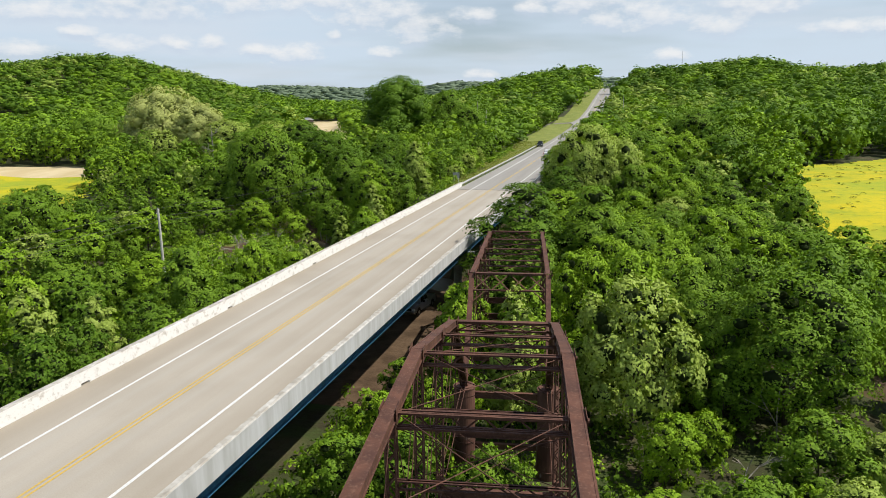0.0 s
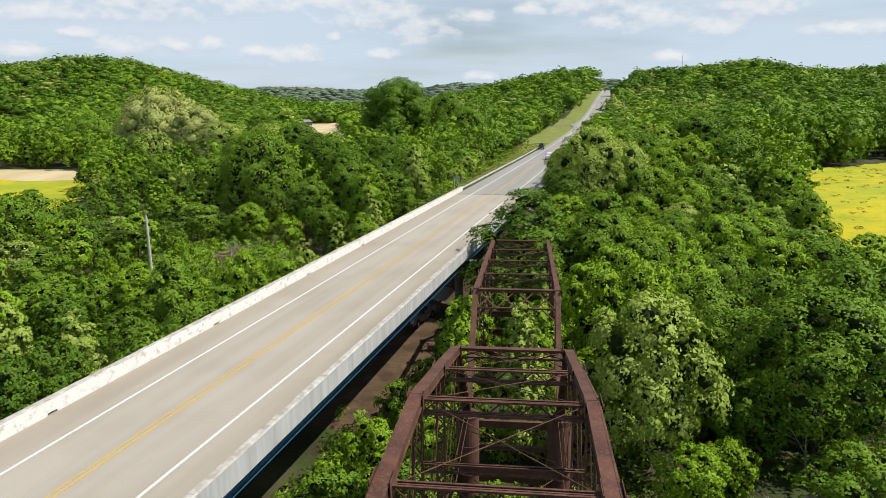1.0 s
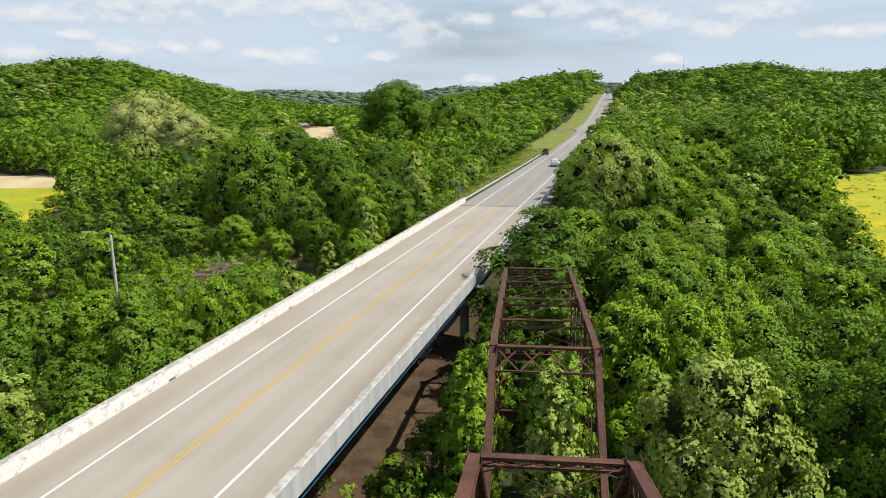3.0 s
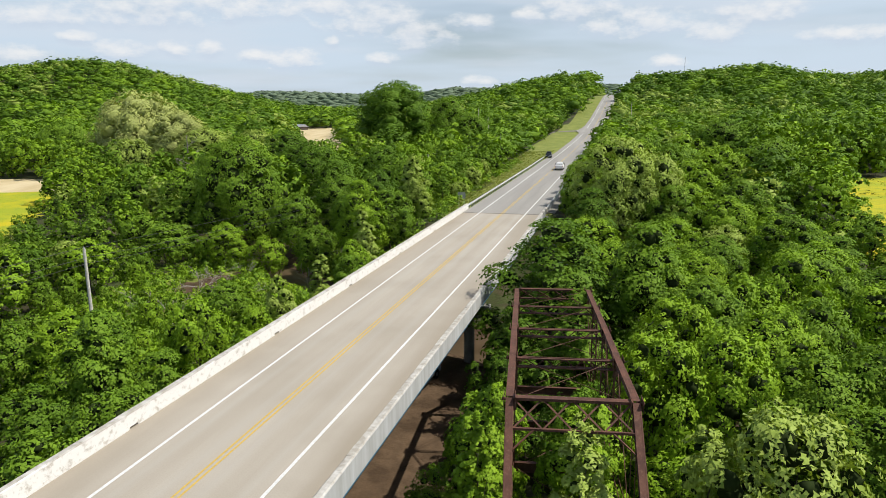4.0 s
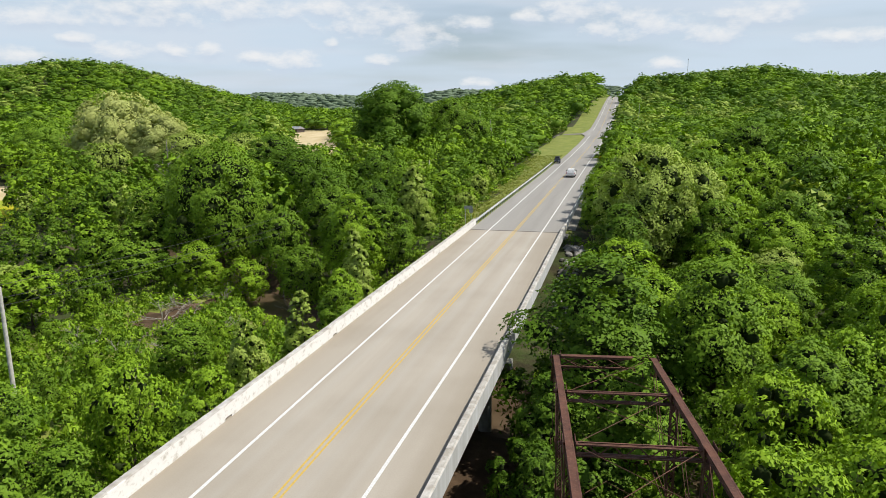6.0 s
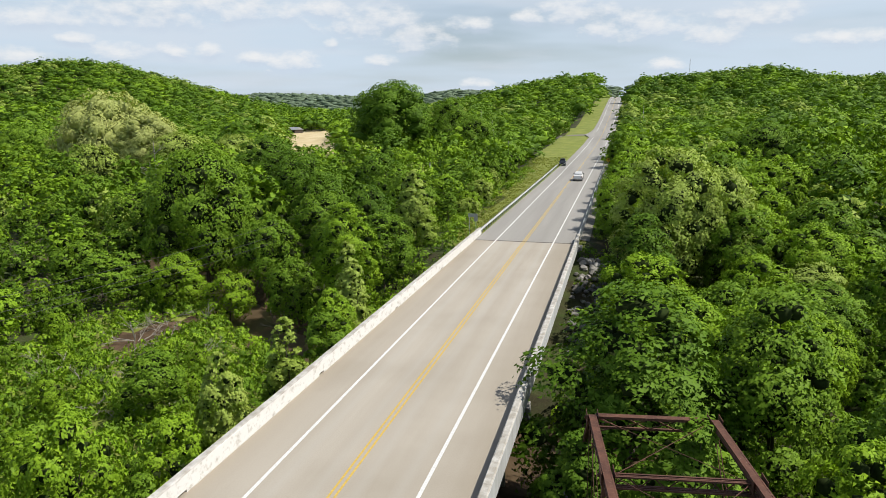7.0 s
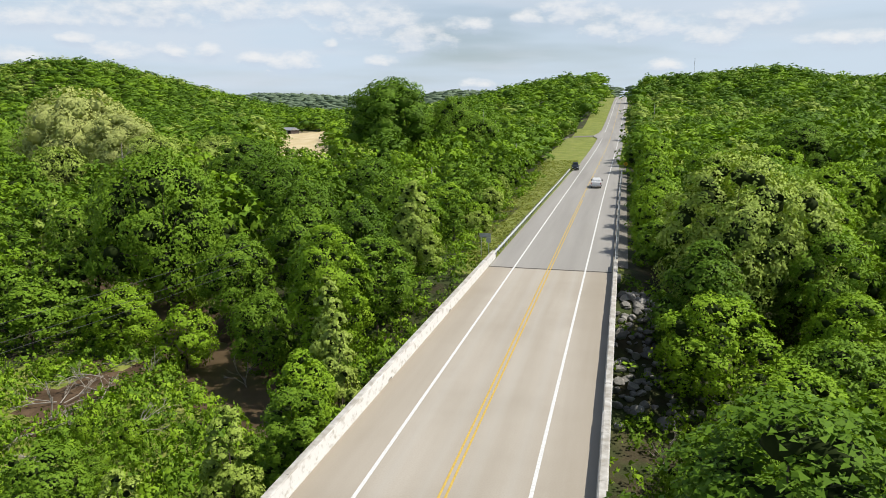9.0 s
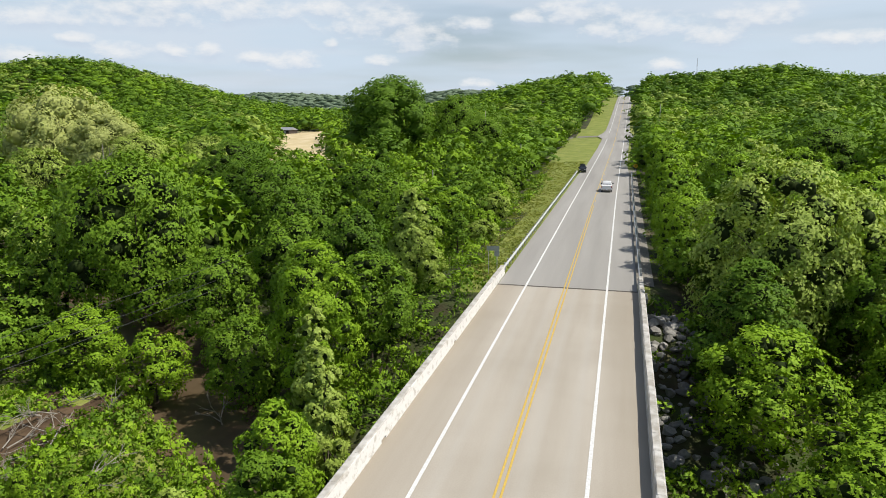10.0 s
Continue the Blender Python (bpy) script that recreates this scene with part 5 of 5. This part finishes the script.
face = part("face", face, M_SIGN_YELLOW, s, "yellow diamond plate")
part("cross", Build().box(-0.07, 0.07, -0.02, -0.013, 1.88, 2.58), M_BLACK, face, "black crossroads symbol")
part("cross", Build().box(-0.34, 0.34, -0.024, -0.0205, 2.16, 2.30), M_BLACK, face, "black crossroads symbol")


# ---- utility poles and wires ----
POLES = [(-32.05, 72.0, 3.35, 0.19), (-30.5, 188, 4.6, 0.15), (-22.3, 248, 7.4, 0.15), (-38.5, 310, 9.0, 0.16), (-50, 368, 11.2, 0.16), (-68, 430, 15.5, 0.17), (21, 411, 18.0, 0.16)]
tops = []
for x, y, top, r in POLES:
    g = land1(x, y)
    p = thing("utility_pole", "weathered pale grey wooden utility pole", "utility pole", "utility poles", at=(x, y, g))
    h = top - g
    part("shaft", Build().tube((0, 0, -0.8), (0, 0, h * 0.5), r, r * 0.86, n=12).tube((0, 0, h * 0.5), (0, 0, h), r * 0.86, r * 0.72, n=12), M_POLE, p)
    part("insulator", Build().tube((0, 0, h), (0, 0, h + 0.22), 0.06, 0.04, n=8), M_GALV, p)
    part("bracket", Build().beam((-0.02, -0.16, h - 0.5), (-0.02, -0.42, h - 0.42), 0.05, 0.05), M_GALV, p)
    tops.append((x, y, top))


def wire(a, c, sag, r=0.017):
    b = Build()
    vs = []
    for i in range(15):
        t = i / 14
        q = Vector(a).lerp(Vector(c), t) - Vector((0, 0, sag * 4 * t * (1 - t)))
        vs += [q + Vector((r, 0, 0)), q + Vector((0, 0, r)), q - Vector((r, 0, 0)), q - Vector((0, 0, r))]
    b.add(vs, [(4 * j + i, 4 * j + (i + 1) % 4, 4 * j + 4 + (i + 1) % 4, 4 * j + 4 + i) for j in range(14) for i in range(4)])
    ob = new("power_line", b.mesh("power_line", M_WIRE))
    return tagged(ob, "thin dark overhead power line between poles", "power line", "overhead power lines")


for dz, sag in ((0.15, 2.0), (-0.9, 2.4), (-1.5, 2.6)):
    wire((-32.05, 72, 3.35 + dz), (-30.5, 188, 4.6 + dz), sag)
    wire((-66, -18, 3.2 + dz), (-32.05, 72, 3.35 + dz), sag)
for (a, c) in zip(tops[1:6], tops[2:6]):
    wire((a[0], a[1], a[2] + 0.1), (c[0], c[1], c[2] + 0.1), 1.3, 0.02)


# ---- vehicles ----
def loft(sections, cut=0.09):
    """A body through cross-sections (y, half-width low, half-width high, z low, z high), with rounded corners."""
    b = Build()
    rings = []
    for y, w0, w1, z0, z1 in sections:
        c = min(cut, (z1 - z0) * 0.4)
        rings.append([(-w0 + c, y, z0), (w0 - c, y, z0), (w0, y, z0 + c), (w1, y, z1 - c), (w1 - c, y, z1), (-w1 + c, y, z1), (-w1, y, z1 - c), (-w0, y, z0 + c)])
    n = 8
    vs = [p for r in rings for p in r]
    fs = [(j * n + i, j * n + (i + 1) % n, (j + 1) * n + (i + 1) % n, (j + 1) * n + i) for j in range(len(rings) - 1) for i in range(n)]
    return b.add(vs, fs + [tuple(range(n))[::-1], tuple(range((len(rings) - 1) * n, len(rings) * n))])


def wheel(parent, x, y, r):
    sgn = 1 if x > 0 else -1
    t = part("wheel", Build().tube((x - sgn * 0.13, y, r), (x + sgn * 0.13, y, r), r * 0.99, n=24).tube((x - sgn * 0.09, y, r), (x + sgn * 0.09, y, r), r * 1.01, n=24), M_TYRE, parent)
    part("rim", Build().tube((x + sgn * 0.10, y, r), (x + sgn * 0.137, y, r), r * 0.62, r * 0.5, n=16), M_RIM, t)
    return t


def pickup(label, paint, at, yaw):
    """Faces +y before its turn."""
    v = thing("pickup_truck", label, "pickup truck", at=at, yaw=yaw)
    part("body", loft([(-0.95, 0.99, 0.98, 0.42, 1.26), (0.2, 1.0, 0.98, 0.40, 1.24), (1.25, 1.0, 0.97, 0.40, 1.24), (1.9, 1.0, 0.93, 0.42, 1.22), (2.6, 0.98, 0.90, 0.46, 1.14), (2.86, 0.92, 0.82, 0.52, 1.02)]), paint, v)
    part("cab", loft([(-1.0, 0.96, 0.78, 1.22, 1.62), (-0.78, 0.97, 0.76, 1.22, 1.92), (0.4, 0.97, 0.76, 1.22, 1.95), (0.75, 0.97, 0.74, 1.22, 1.88), (1.45, 0.95, 0.72, 1.20, 1.26)], 0.07), paint, v)
    bed = part("bed", Build().box(-0.98, 0.98, -2.82, -0.96, 0.45, 0.62).box(-1.0, -0.86, -2.84, -0.965, 0.60, 1.28).box(0.86, 1.0, -2.84, -0.965, 0.60, 1.28).box(-0.86, 0.86, -1.06, -0.965, 0.6, 1.27), paint, v)
    part("bed_cover", Build().box(-0.86, 0.86, -2.78, -1.06, 1.21, 1.25), paint, bed, "flat white bed cover" if paint is M_CARWHITE else "")
    part("tailgate", Build().box(-0.855, 0.855, -2.90, -2.80, 0.62, 1.27).box(-0.16, 0.16, -2.915, -2.90, 1.02, 1.12), paint, v)
    part("bumper", Build().box(-0.96, 0.96, -3.03, -2.88, 0.42, 0.62), M_CHROME, v, "chrome rear bumper")
    part("bumper", Build().box(-0.93, 0.93, 2.80, 2.97, 0.42, 0.64), M_CHROME, v, "chrome front bumper")
    part("grille", Build().box(-0.52, 0.52, 2.84, 2.885, 0.68, 0.98), M_BLACK, v)
    part("number_plate", Build().box(-0.16, 0.16, -3.04, -3.031, 0.44, 0.59), M_LAMP, v, "plain plate")
    part("rear_window", Build().add([(-0.66, -1.012, 1.36), (0.66, -1.012, 1.36), (0.60, -0.80, 1.83), (-0.60, -0.80, 1.83), (-0.66, -0.98, 1.36), (0.66, -0.98, 1.36), (0.60, -0.77, 1.83), (-0.60, -0.77, 1.83)], [(0, 1, 2, 3), (0, 4, 5, 1), (1, 5, 6, 2), (2, 6, 7, 3), (3, 7, 4, 0), (7, 6, 5, 4)]), M_GLASS, v)
    part("windscreen", Build().add([(-0.76, 1.36, 1.30), (0.76, 1.36, 1.30), (0.64, 0.80, 1.84), (-0.64, 0.80, 1.84), (-0.76, 1.33, 1.27), (0.76, 1.33, 1.27), (0.64, 0.77, 1.81), (-0.64, 0.77, 1.81)], [(0, 1, 2, 3), (0, 4, 5, 1), (1, 5, 6, 2), (2, 6, 7, 3), (3, 7, 4, 0), (7, 6, 5, 4)]), M_GLASS, v)
    for s in (-1, 1):
        for y0, y1 in ((-0.66, 0.02), (0.10, 0.86)):
            q = [(s * 0.955, y0, 1.32), (s * 0.955, y1 + (0.28 if y1 > 0.5 else 0), 1.32), (s * 0.80, y1, 1.80), (s * 0.80, y0 + 0.05, 1.80)]
            part("side_window", Build().add(q + [(a - s * 0.05, yy, z) for a, yy, z in q], [(0, 1, 2, 3), (0, 4, 5, 1), (1, 5, 6, 2), (2, 6, 7, 3), (3, 7, 4, 0), (7, 6, 5, 4)]), M_GLASS, v)
        part("tail_lamp", Build().box(s * 0.93 - 0.07, s * 0.93 + 0.075, -2.91, -2.80, 0.86, 1.24), M_REDLAMP, v)
        part("headlamp", Build().box(s * 0.76 - 0.16, s * 0.76 + 0.16, 2.70, 2.90, 0.74, 1.00), M_LAMP, v)
        part("mirror", Build().box(s * 1.13 - 0.12, s * 1.13 + 0.12, 0.72, 0.86, 1.26, 1.52), M_BLACK, v)
        part("door_handle", Build().box(s * 0.99 - 0.02, s * 0.99 + 0.02, -0.55, -0.35, 1.08, 1.12), M_CHROME, v)
        part("running_board", Build().box(s * 0.97 - 0.10, s * 0.97 + 0.06, -0.9, 1.2, 0.34, 0.40), M_BLACK, v)
        for y in (-1.85, 1.88):
            part("wheel_arch", Build().tube((s * 0.99, y, 0.44), (s * 1.005, y, 0.44), 0.50, n=20), M_BLACK, v)
            wheel(v, s * 0.90, y, 0.40)
    return v


def suv(label, paint, at, yaw):
    v = thing("parked_car", label, "car", at=at, yaw=yaw)
    part("body", loft([(-2.25, 0.84, 0.80, 0.42, 1.02), (-2.1, 0.92, 0.90, 0.34, 1.08), (0.4, 0.93, 0.90, 0.32, 1.04), (1.3, 0.93, 0.86, 0.34, 1.0), (2.1, 0.90, 0.80, 0.38, 0.92), (2.3, 0.80, 0.70, 0.44, 0.82)]), paint, v)
    part("cab", loft([(-2.18, 0.84, 0.66, 1.02, 1.30), (-1.85, 0.88, 0.68, 1.02, 1.64), (-0.2, 0.88, 0.68, 1.02, 1.70), (0.25, 0.88, 0.66, 1.0, 1.62), (1.1, 0.86, 0.64, 0.98, 1.06)], 0.07), paint, v)
    part("windscreen", Build().add([(-0.70, 1.02, 1.08), (0.70, 1.02, 1.08), (0.58, 0.34, 1.60), (-0.58, 0.34, 1.60), (-0.70, 0.98, 1.06), (0.70, 0.98, 1.06), (0.58, 0.30, 1.58), (-0.58, 0.30, 1.58)], [(0, 1, 2, 3), (0, 4, 5, 1), (1, 5, 6, 2), (2, 6, 7, 3), (3, 7, 4, 0), (7, 6, 5, 4)]), M_GLASS, v)
    part("roof_rack", Build().box(-0.62, 0.62, -1.6, 0.0, 1.74, 1.92), M_BLACK, v, "dark load on the roof")
    part("grille", Build().box(-0.45, 0.45, 2.27, 2.32, 0.55, 0.74), M_BLACK, v)
    part("number_plate", Build().box(-0.15, 0.15, 2.322, 2.332, 0.46, 0.54), M_LAMP, v, "plain plate")
    for s in (-1, 1):
        q = [(s * 0.885, -1.7, 1.10), (s * 0.885, 0.75, 1.10), (s * 0.72, 0.2, 1.56), (s * 0.72, -1.6, 1.56)]
        part("side_window", Build().add(q + [(a - s * 0.05, yy, z) for a, yy, z in q], [(0, 1, 2, 3), (0, 4, 5, 1), (1, 5, 6, 2), (2, 6, 7, 3), (3, 7, 4, 0), (7, 6, 5, 4)]), M_GLASS, v)
        part("headlamp", Build().box(s * 0.62 - 0.15, s * 0.62 + 0.15, 2.18, 2.31, 0.66, 0.82), M_LAMP, v)
        part("tail_lamp", Build().box(s * 0.78 - 0.08, s * 0.78 + 0.08, -2.28, -2.2, 0.80, 1.04), M_REDLAMP, v)
        part("mirror", Build().box(s * 1.0 - 0.1, s * 1.0 + 0.1, 0.5, 0.62, 1.06, 1.22), paint, v)
        for y in (-1.35, 1.40):
            wheel(v, s * 0.82, y, 0.35)
    return v


pickup("white crew-cab pickup truck driving up the road", M_CARWHITE, (1.75, 202.0, 0.012), 0)
suv("dark parked car with a load on its roof", M_CARDARK, (road_at(240)[0] - 5.5, 240.5, road_at(240)[1] + 0.012), 182)
pickup("dusty silver pickup truck parked in the shade under the bridge", M_CARSILVER, (1.5, 72.2, max(land1(1.5, 70), land1(1.5, 74)) - 0.02), 172)


# ---- rocks below the abutment ----
def rock_mesh(seed):
    r = random.Random(seed)
    bm = bmesh.new()
    bmesh.ops.create_icosphere(bm, subdivisions=2, radius=1)
    k = Vector((r.uniform(0.8, 1.2), r.uniform(0.6, 1.0), r.uniform(0.45, 0.75)))
    cuts = [Vector((r.uniform(-1, 1), r.uniform(-1, 1), r.uniform(-1, 1))).normalized() for _ in range(7)]
    for v in bm.verts:
        for n in cuts:
            d = v.co.dot(n)
            if d > 0.62:
                v.co -= n * (d - 0.62)
        v.co = Vector((v.co.x * k.x, v.co.y * k.y, v.co.z * k.z)) * (1 + r.uniform(-0.03, 0.03))
    me = bpy.data.meshes.new("rock")
    bm.to_mesh(me)
    bm.free()
    me.materials.append(M_STONE)
    return me


rocks = [rock_mesh(q) for q in range(7)]
rip = thing("riprap", "heap of grey limestone rocks below the abutment", "rocks")
r = random.Random(3)
for i in range(230):
    y = r.uniform(103, 121)
    x = r.uniform(6.8, 8.5 + (121 - y) * 0.36 + 2.0)
    o = part("rock", rocks[i % 7], None, rip)
    s = r.uniform(0.2, 0.62) * (1.35 if r.random() < 0.12 else 1)
    o.matrix_basis = pose(x, y, land1(x, y) + 0.12 * s, r.uniform(-25, 25), r.uniform(-25, 25), r.uniform(0, 360)) @ Matrix.Scale(s, 4)


# ---- dead wood ----
def twigs(build, rng, p, d, length, r, depth):
    q = p + d * length
    build.tube(p, q, r, r * 0.65, n=5)
    if depth == 0:
        return
    for _ in range(rng.choice((2, 3))):
        nd = (d + Vector((rng.uniform(-0.7, 0.7), rng.uniform(-0.7, 0.7), rng.uniform(-0.35, 0.45)))).normalized()
        twigs(build, rng, p.lerp(q, rng.uniform(0.5, 1.0)), nd, length * rng.uniform(0.55, 0.8), r * 0.6, depth - 1)


r = random.Random(8)
for x, y, up, ln, name, lab in ((-33.5, 86, 0.15, 2.6, "fallen_branches", 0), (-36, 92, 0.2, 3.0, "fallen_branches", 0), (-37.5, 97, 0.12, 3.0, "fallen_branches", 0), (-30.5, 83, 0.2, 2.3, "fallen_branches", 0), (-34.5, 99.5, 0.35, 3.0, "fallen_branches", 0),
                                (-28.5, 95, 0.3, 2.4, "fallen_branches", 0), (-40, 88, 0.2, 2.6, "fallen_branches", 0), (-31.5, 90.5, 0.25, 2.6, "fallen_branches", 0), (-38.5, 103, 0.5, 2.8, "fallen_branches", 0), (-24.5, 84, 0.3, 2.0, "fallen_branches", 0),
                                (-36, 95, 1.0, 3.2, "dead_sapling", 1), (-33, 103, 1.0, 3.2, "dead_sapling", 1), (-26, 107.5, 1.0, 2.8, "dead_sapling", 1), (34.8, 47, 1.0, 4.6, "dead_sapling", 1), (31.2, 38.5, 1.0, 4.2, "dead_sapling", 1), (10.5, 96, 1.0, 2.2, "dead_sapling", 1), (10.8, 101, 0.8, 2.0, "dead_sapling", 1)):
    o = thing(name, "bare grey-brown branches tangled on the bank" if lab == 0 else "bare leafless grey sapling among green trees", "branches" if lab == 0 else "dead tree", at=(x, y, land1(x, y)))
    b = Build()
    for _ in range(4 if lab == 0 else 1):
        a = r.uniform(0, 6.28)
        d = Vector((math.cos(a), math.sin(a), up)).normalized() if lab == 0 else Vector((r.uniform(-0.15, 0.15), r.uniform(-0.15, 0.15), 1)).normalized()
        twigs(b, r, Vector((r.uniform(-0.8, 0.8), r.uniform(-0.8, 0.8), 0.25)) if lab == 0 else Vector((0, 0, -0.3)), d, ln * r.uniform(0.5, 0.75), 0.055 if lab == 0 else 0.07, 3)
    part("branch", b, M_DEAD, o)
o = thing("dead_tree", "tall bare pale dead tree standing above the woods", "dead tree", at=(-86, 166, land1(-86, 166)))
b = Build()
q = random.Random(5)
b.tube((0, 0, -0.5), (0.3, 0, 9), 0.30, 0.2, n=8).tube((0.3, 0, 9), (0.1, 0.2, 17.5), 0.2, 0.06, n=7)
for zz in (8.5, 10.2, 11.8, 13.2, 14.6):
    a = q.uniform(0, 6.28)
    twigs(b, q, Vector((0.25, 0, zz)), Vector((math.cos(a), math.sin(a), 0.9)).normalized(), q.uniform(1.4, 2.4), 0.09, 2)
part("trunk", b, M_DEAD, o)

# ---- far things ----
h = thing("farmhouse", "small dark farmhouse with a grey metal roof", "house", at=(-236, 528, land1(-236, 528)), yaw=-20)
part("wall", Build().box(-6, 6, -4, 4, -1, 2.7), M_SIDING, h)
part("roof", Build().add([(-6.6, -4.8, 2.6), (6.6, -4.8, 2.6), (6.6, 4.8, 2.6), (-6.6, 4.8, 2.6), (-6.6, 0, 4.6), (6.6, 0, 4.6)], [(0, 1, 5, 4), (3, 4, 5, 2), (0, 4, 3), (1, 2, 5), (0, 3, 2, 1)]), M_ROOF, h)
for xx in (-4.5, -1.2, 4.2):
    part("window", Build().box(xx - 0.7, xx + 0.7, -4.04, -4.0, 0.9, 2.1), M_GLASS, h)
part("door", Build().box(1.2, 2.2, -4.05, -4.0, 0, 2.1), M_LAMP, h)
m = thing("radio_mast", "thin lattice radio mast on the wooded ridge", "mast", at=(92, 1020, land1(92, 1020)))
b = Build()
for i in range(3):
    a = i * 2.094
    b.tube((0.5 * math.cos(a), 0.5 * math.sin(a), 0), (0.3 * math.cos(a), 0.3 * math.sin(a), 33), 0.10, n=5)
part("leg", b, M_GALV, m)
b = Build()
for j in range(22):
    for i in range(3):
        a, c = i * 2.094, (i + 1) * 2.094
        b.tube((0.45 * math.cos(a), 0.45 * math.sin(a), j * 1.5), (0.45 * math.cos(c), 0.45 * math.sin(c), j * 1.5 + 1.5), 0.05, n=4)
part("brace", b, M_GALV, m)
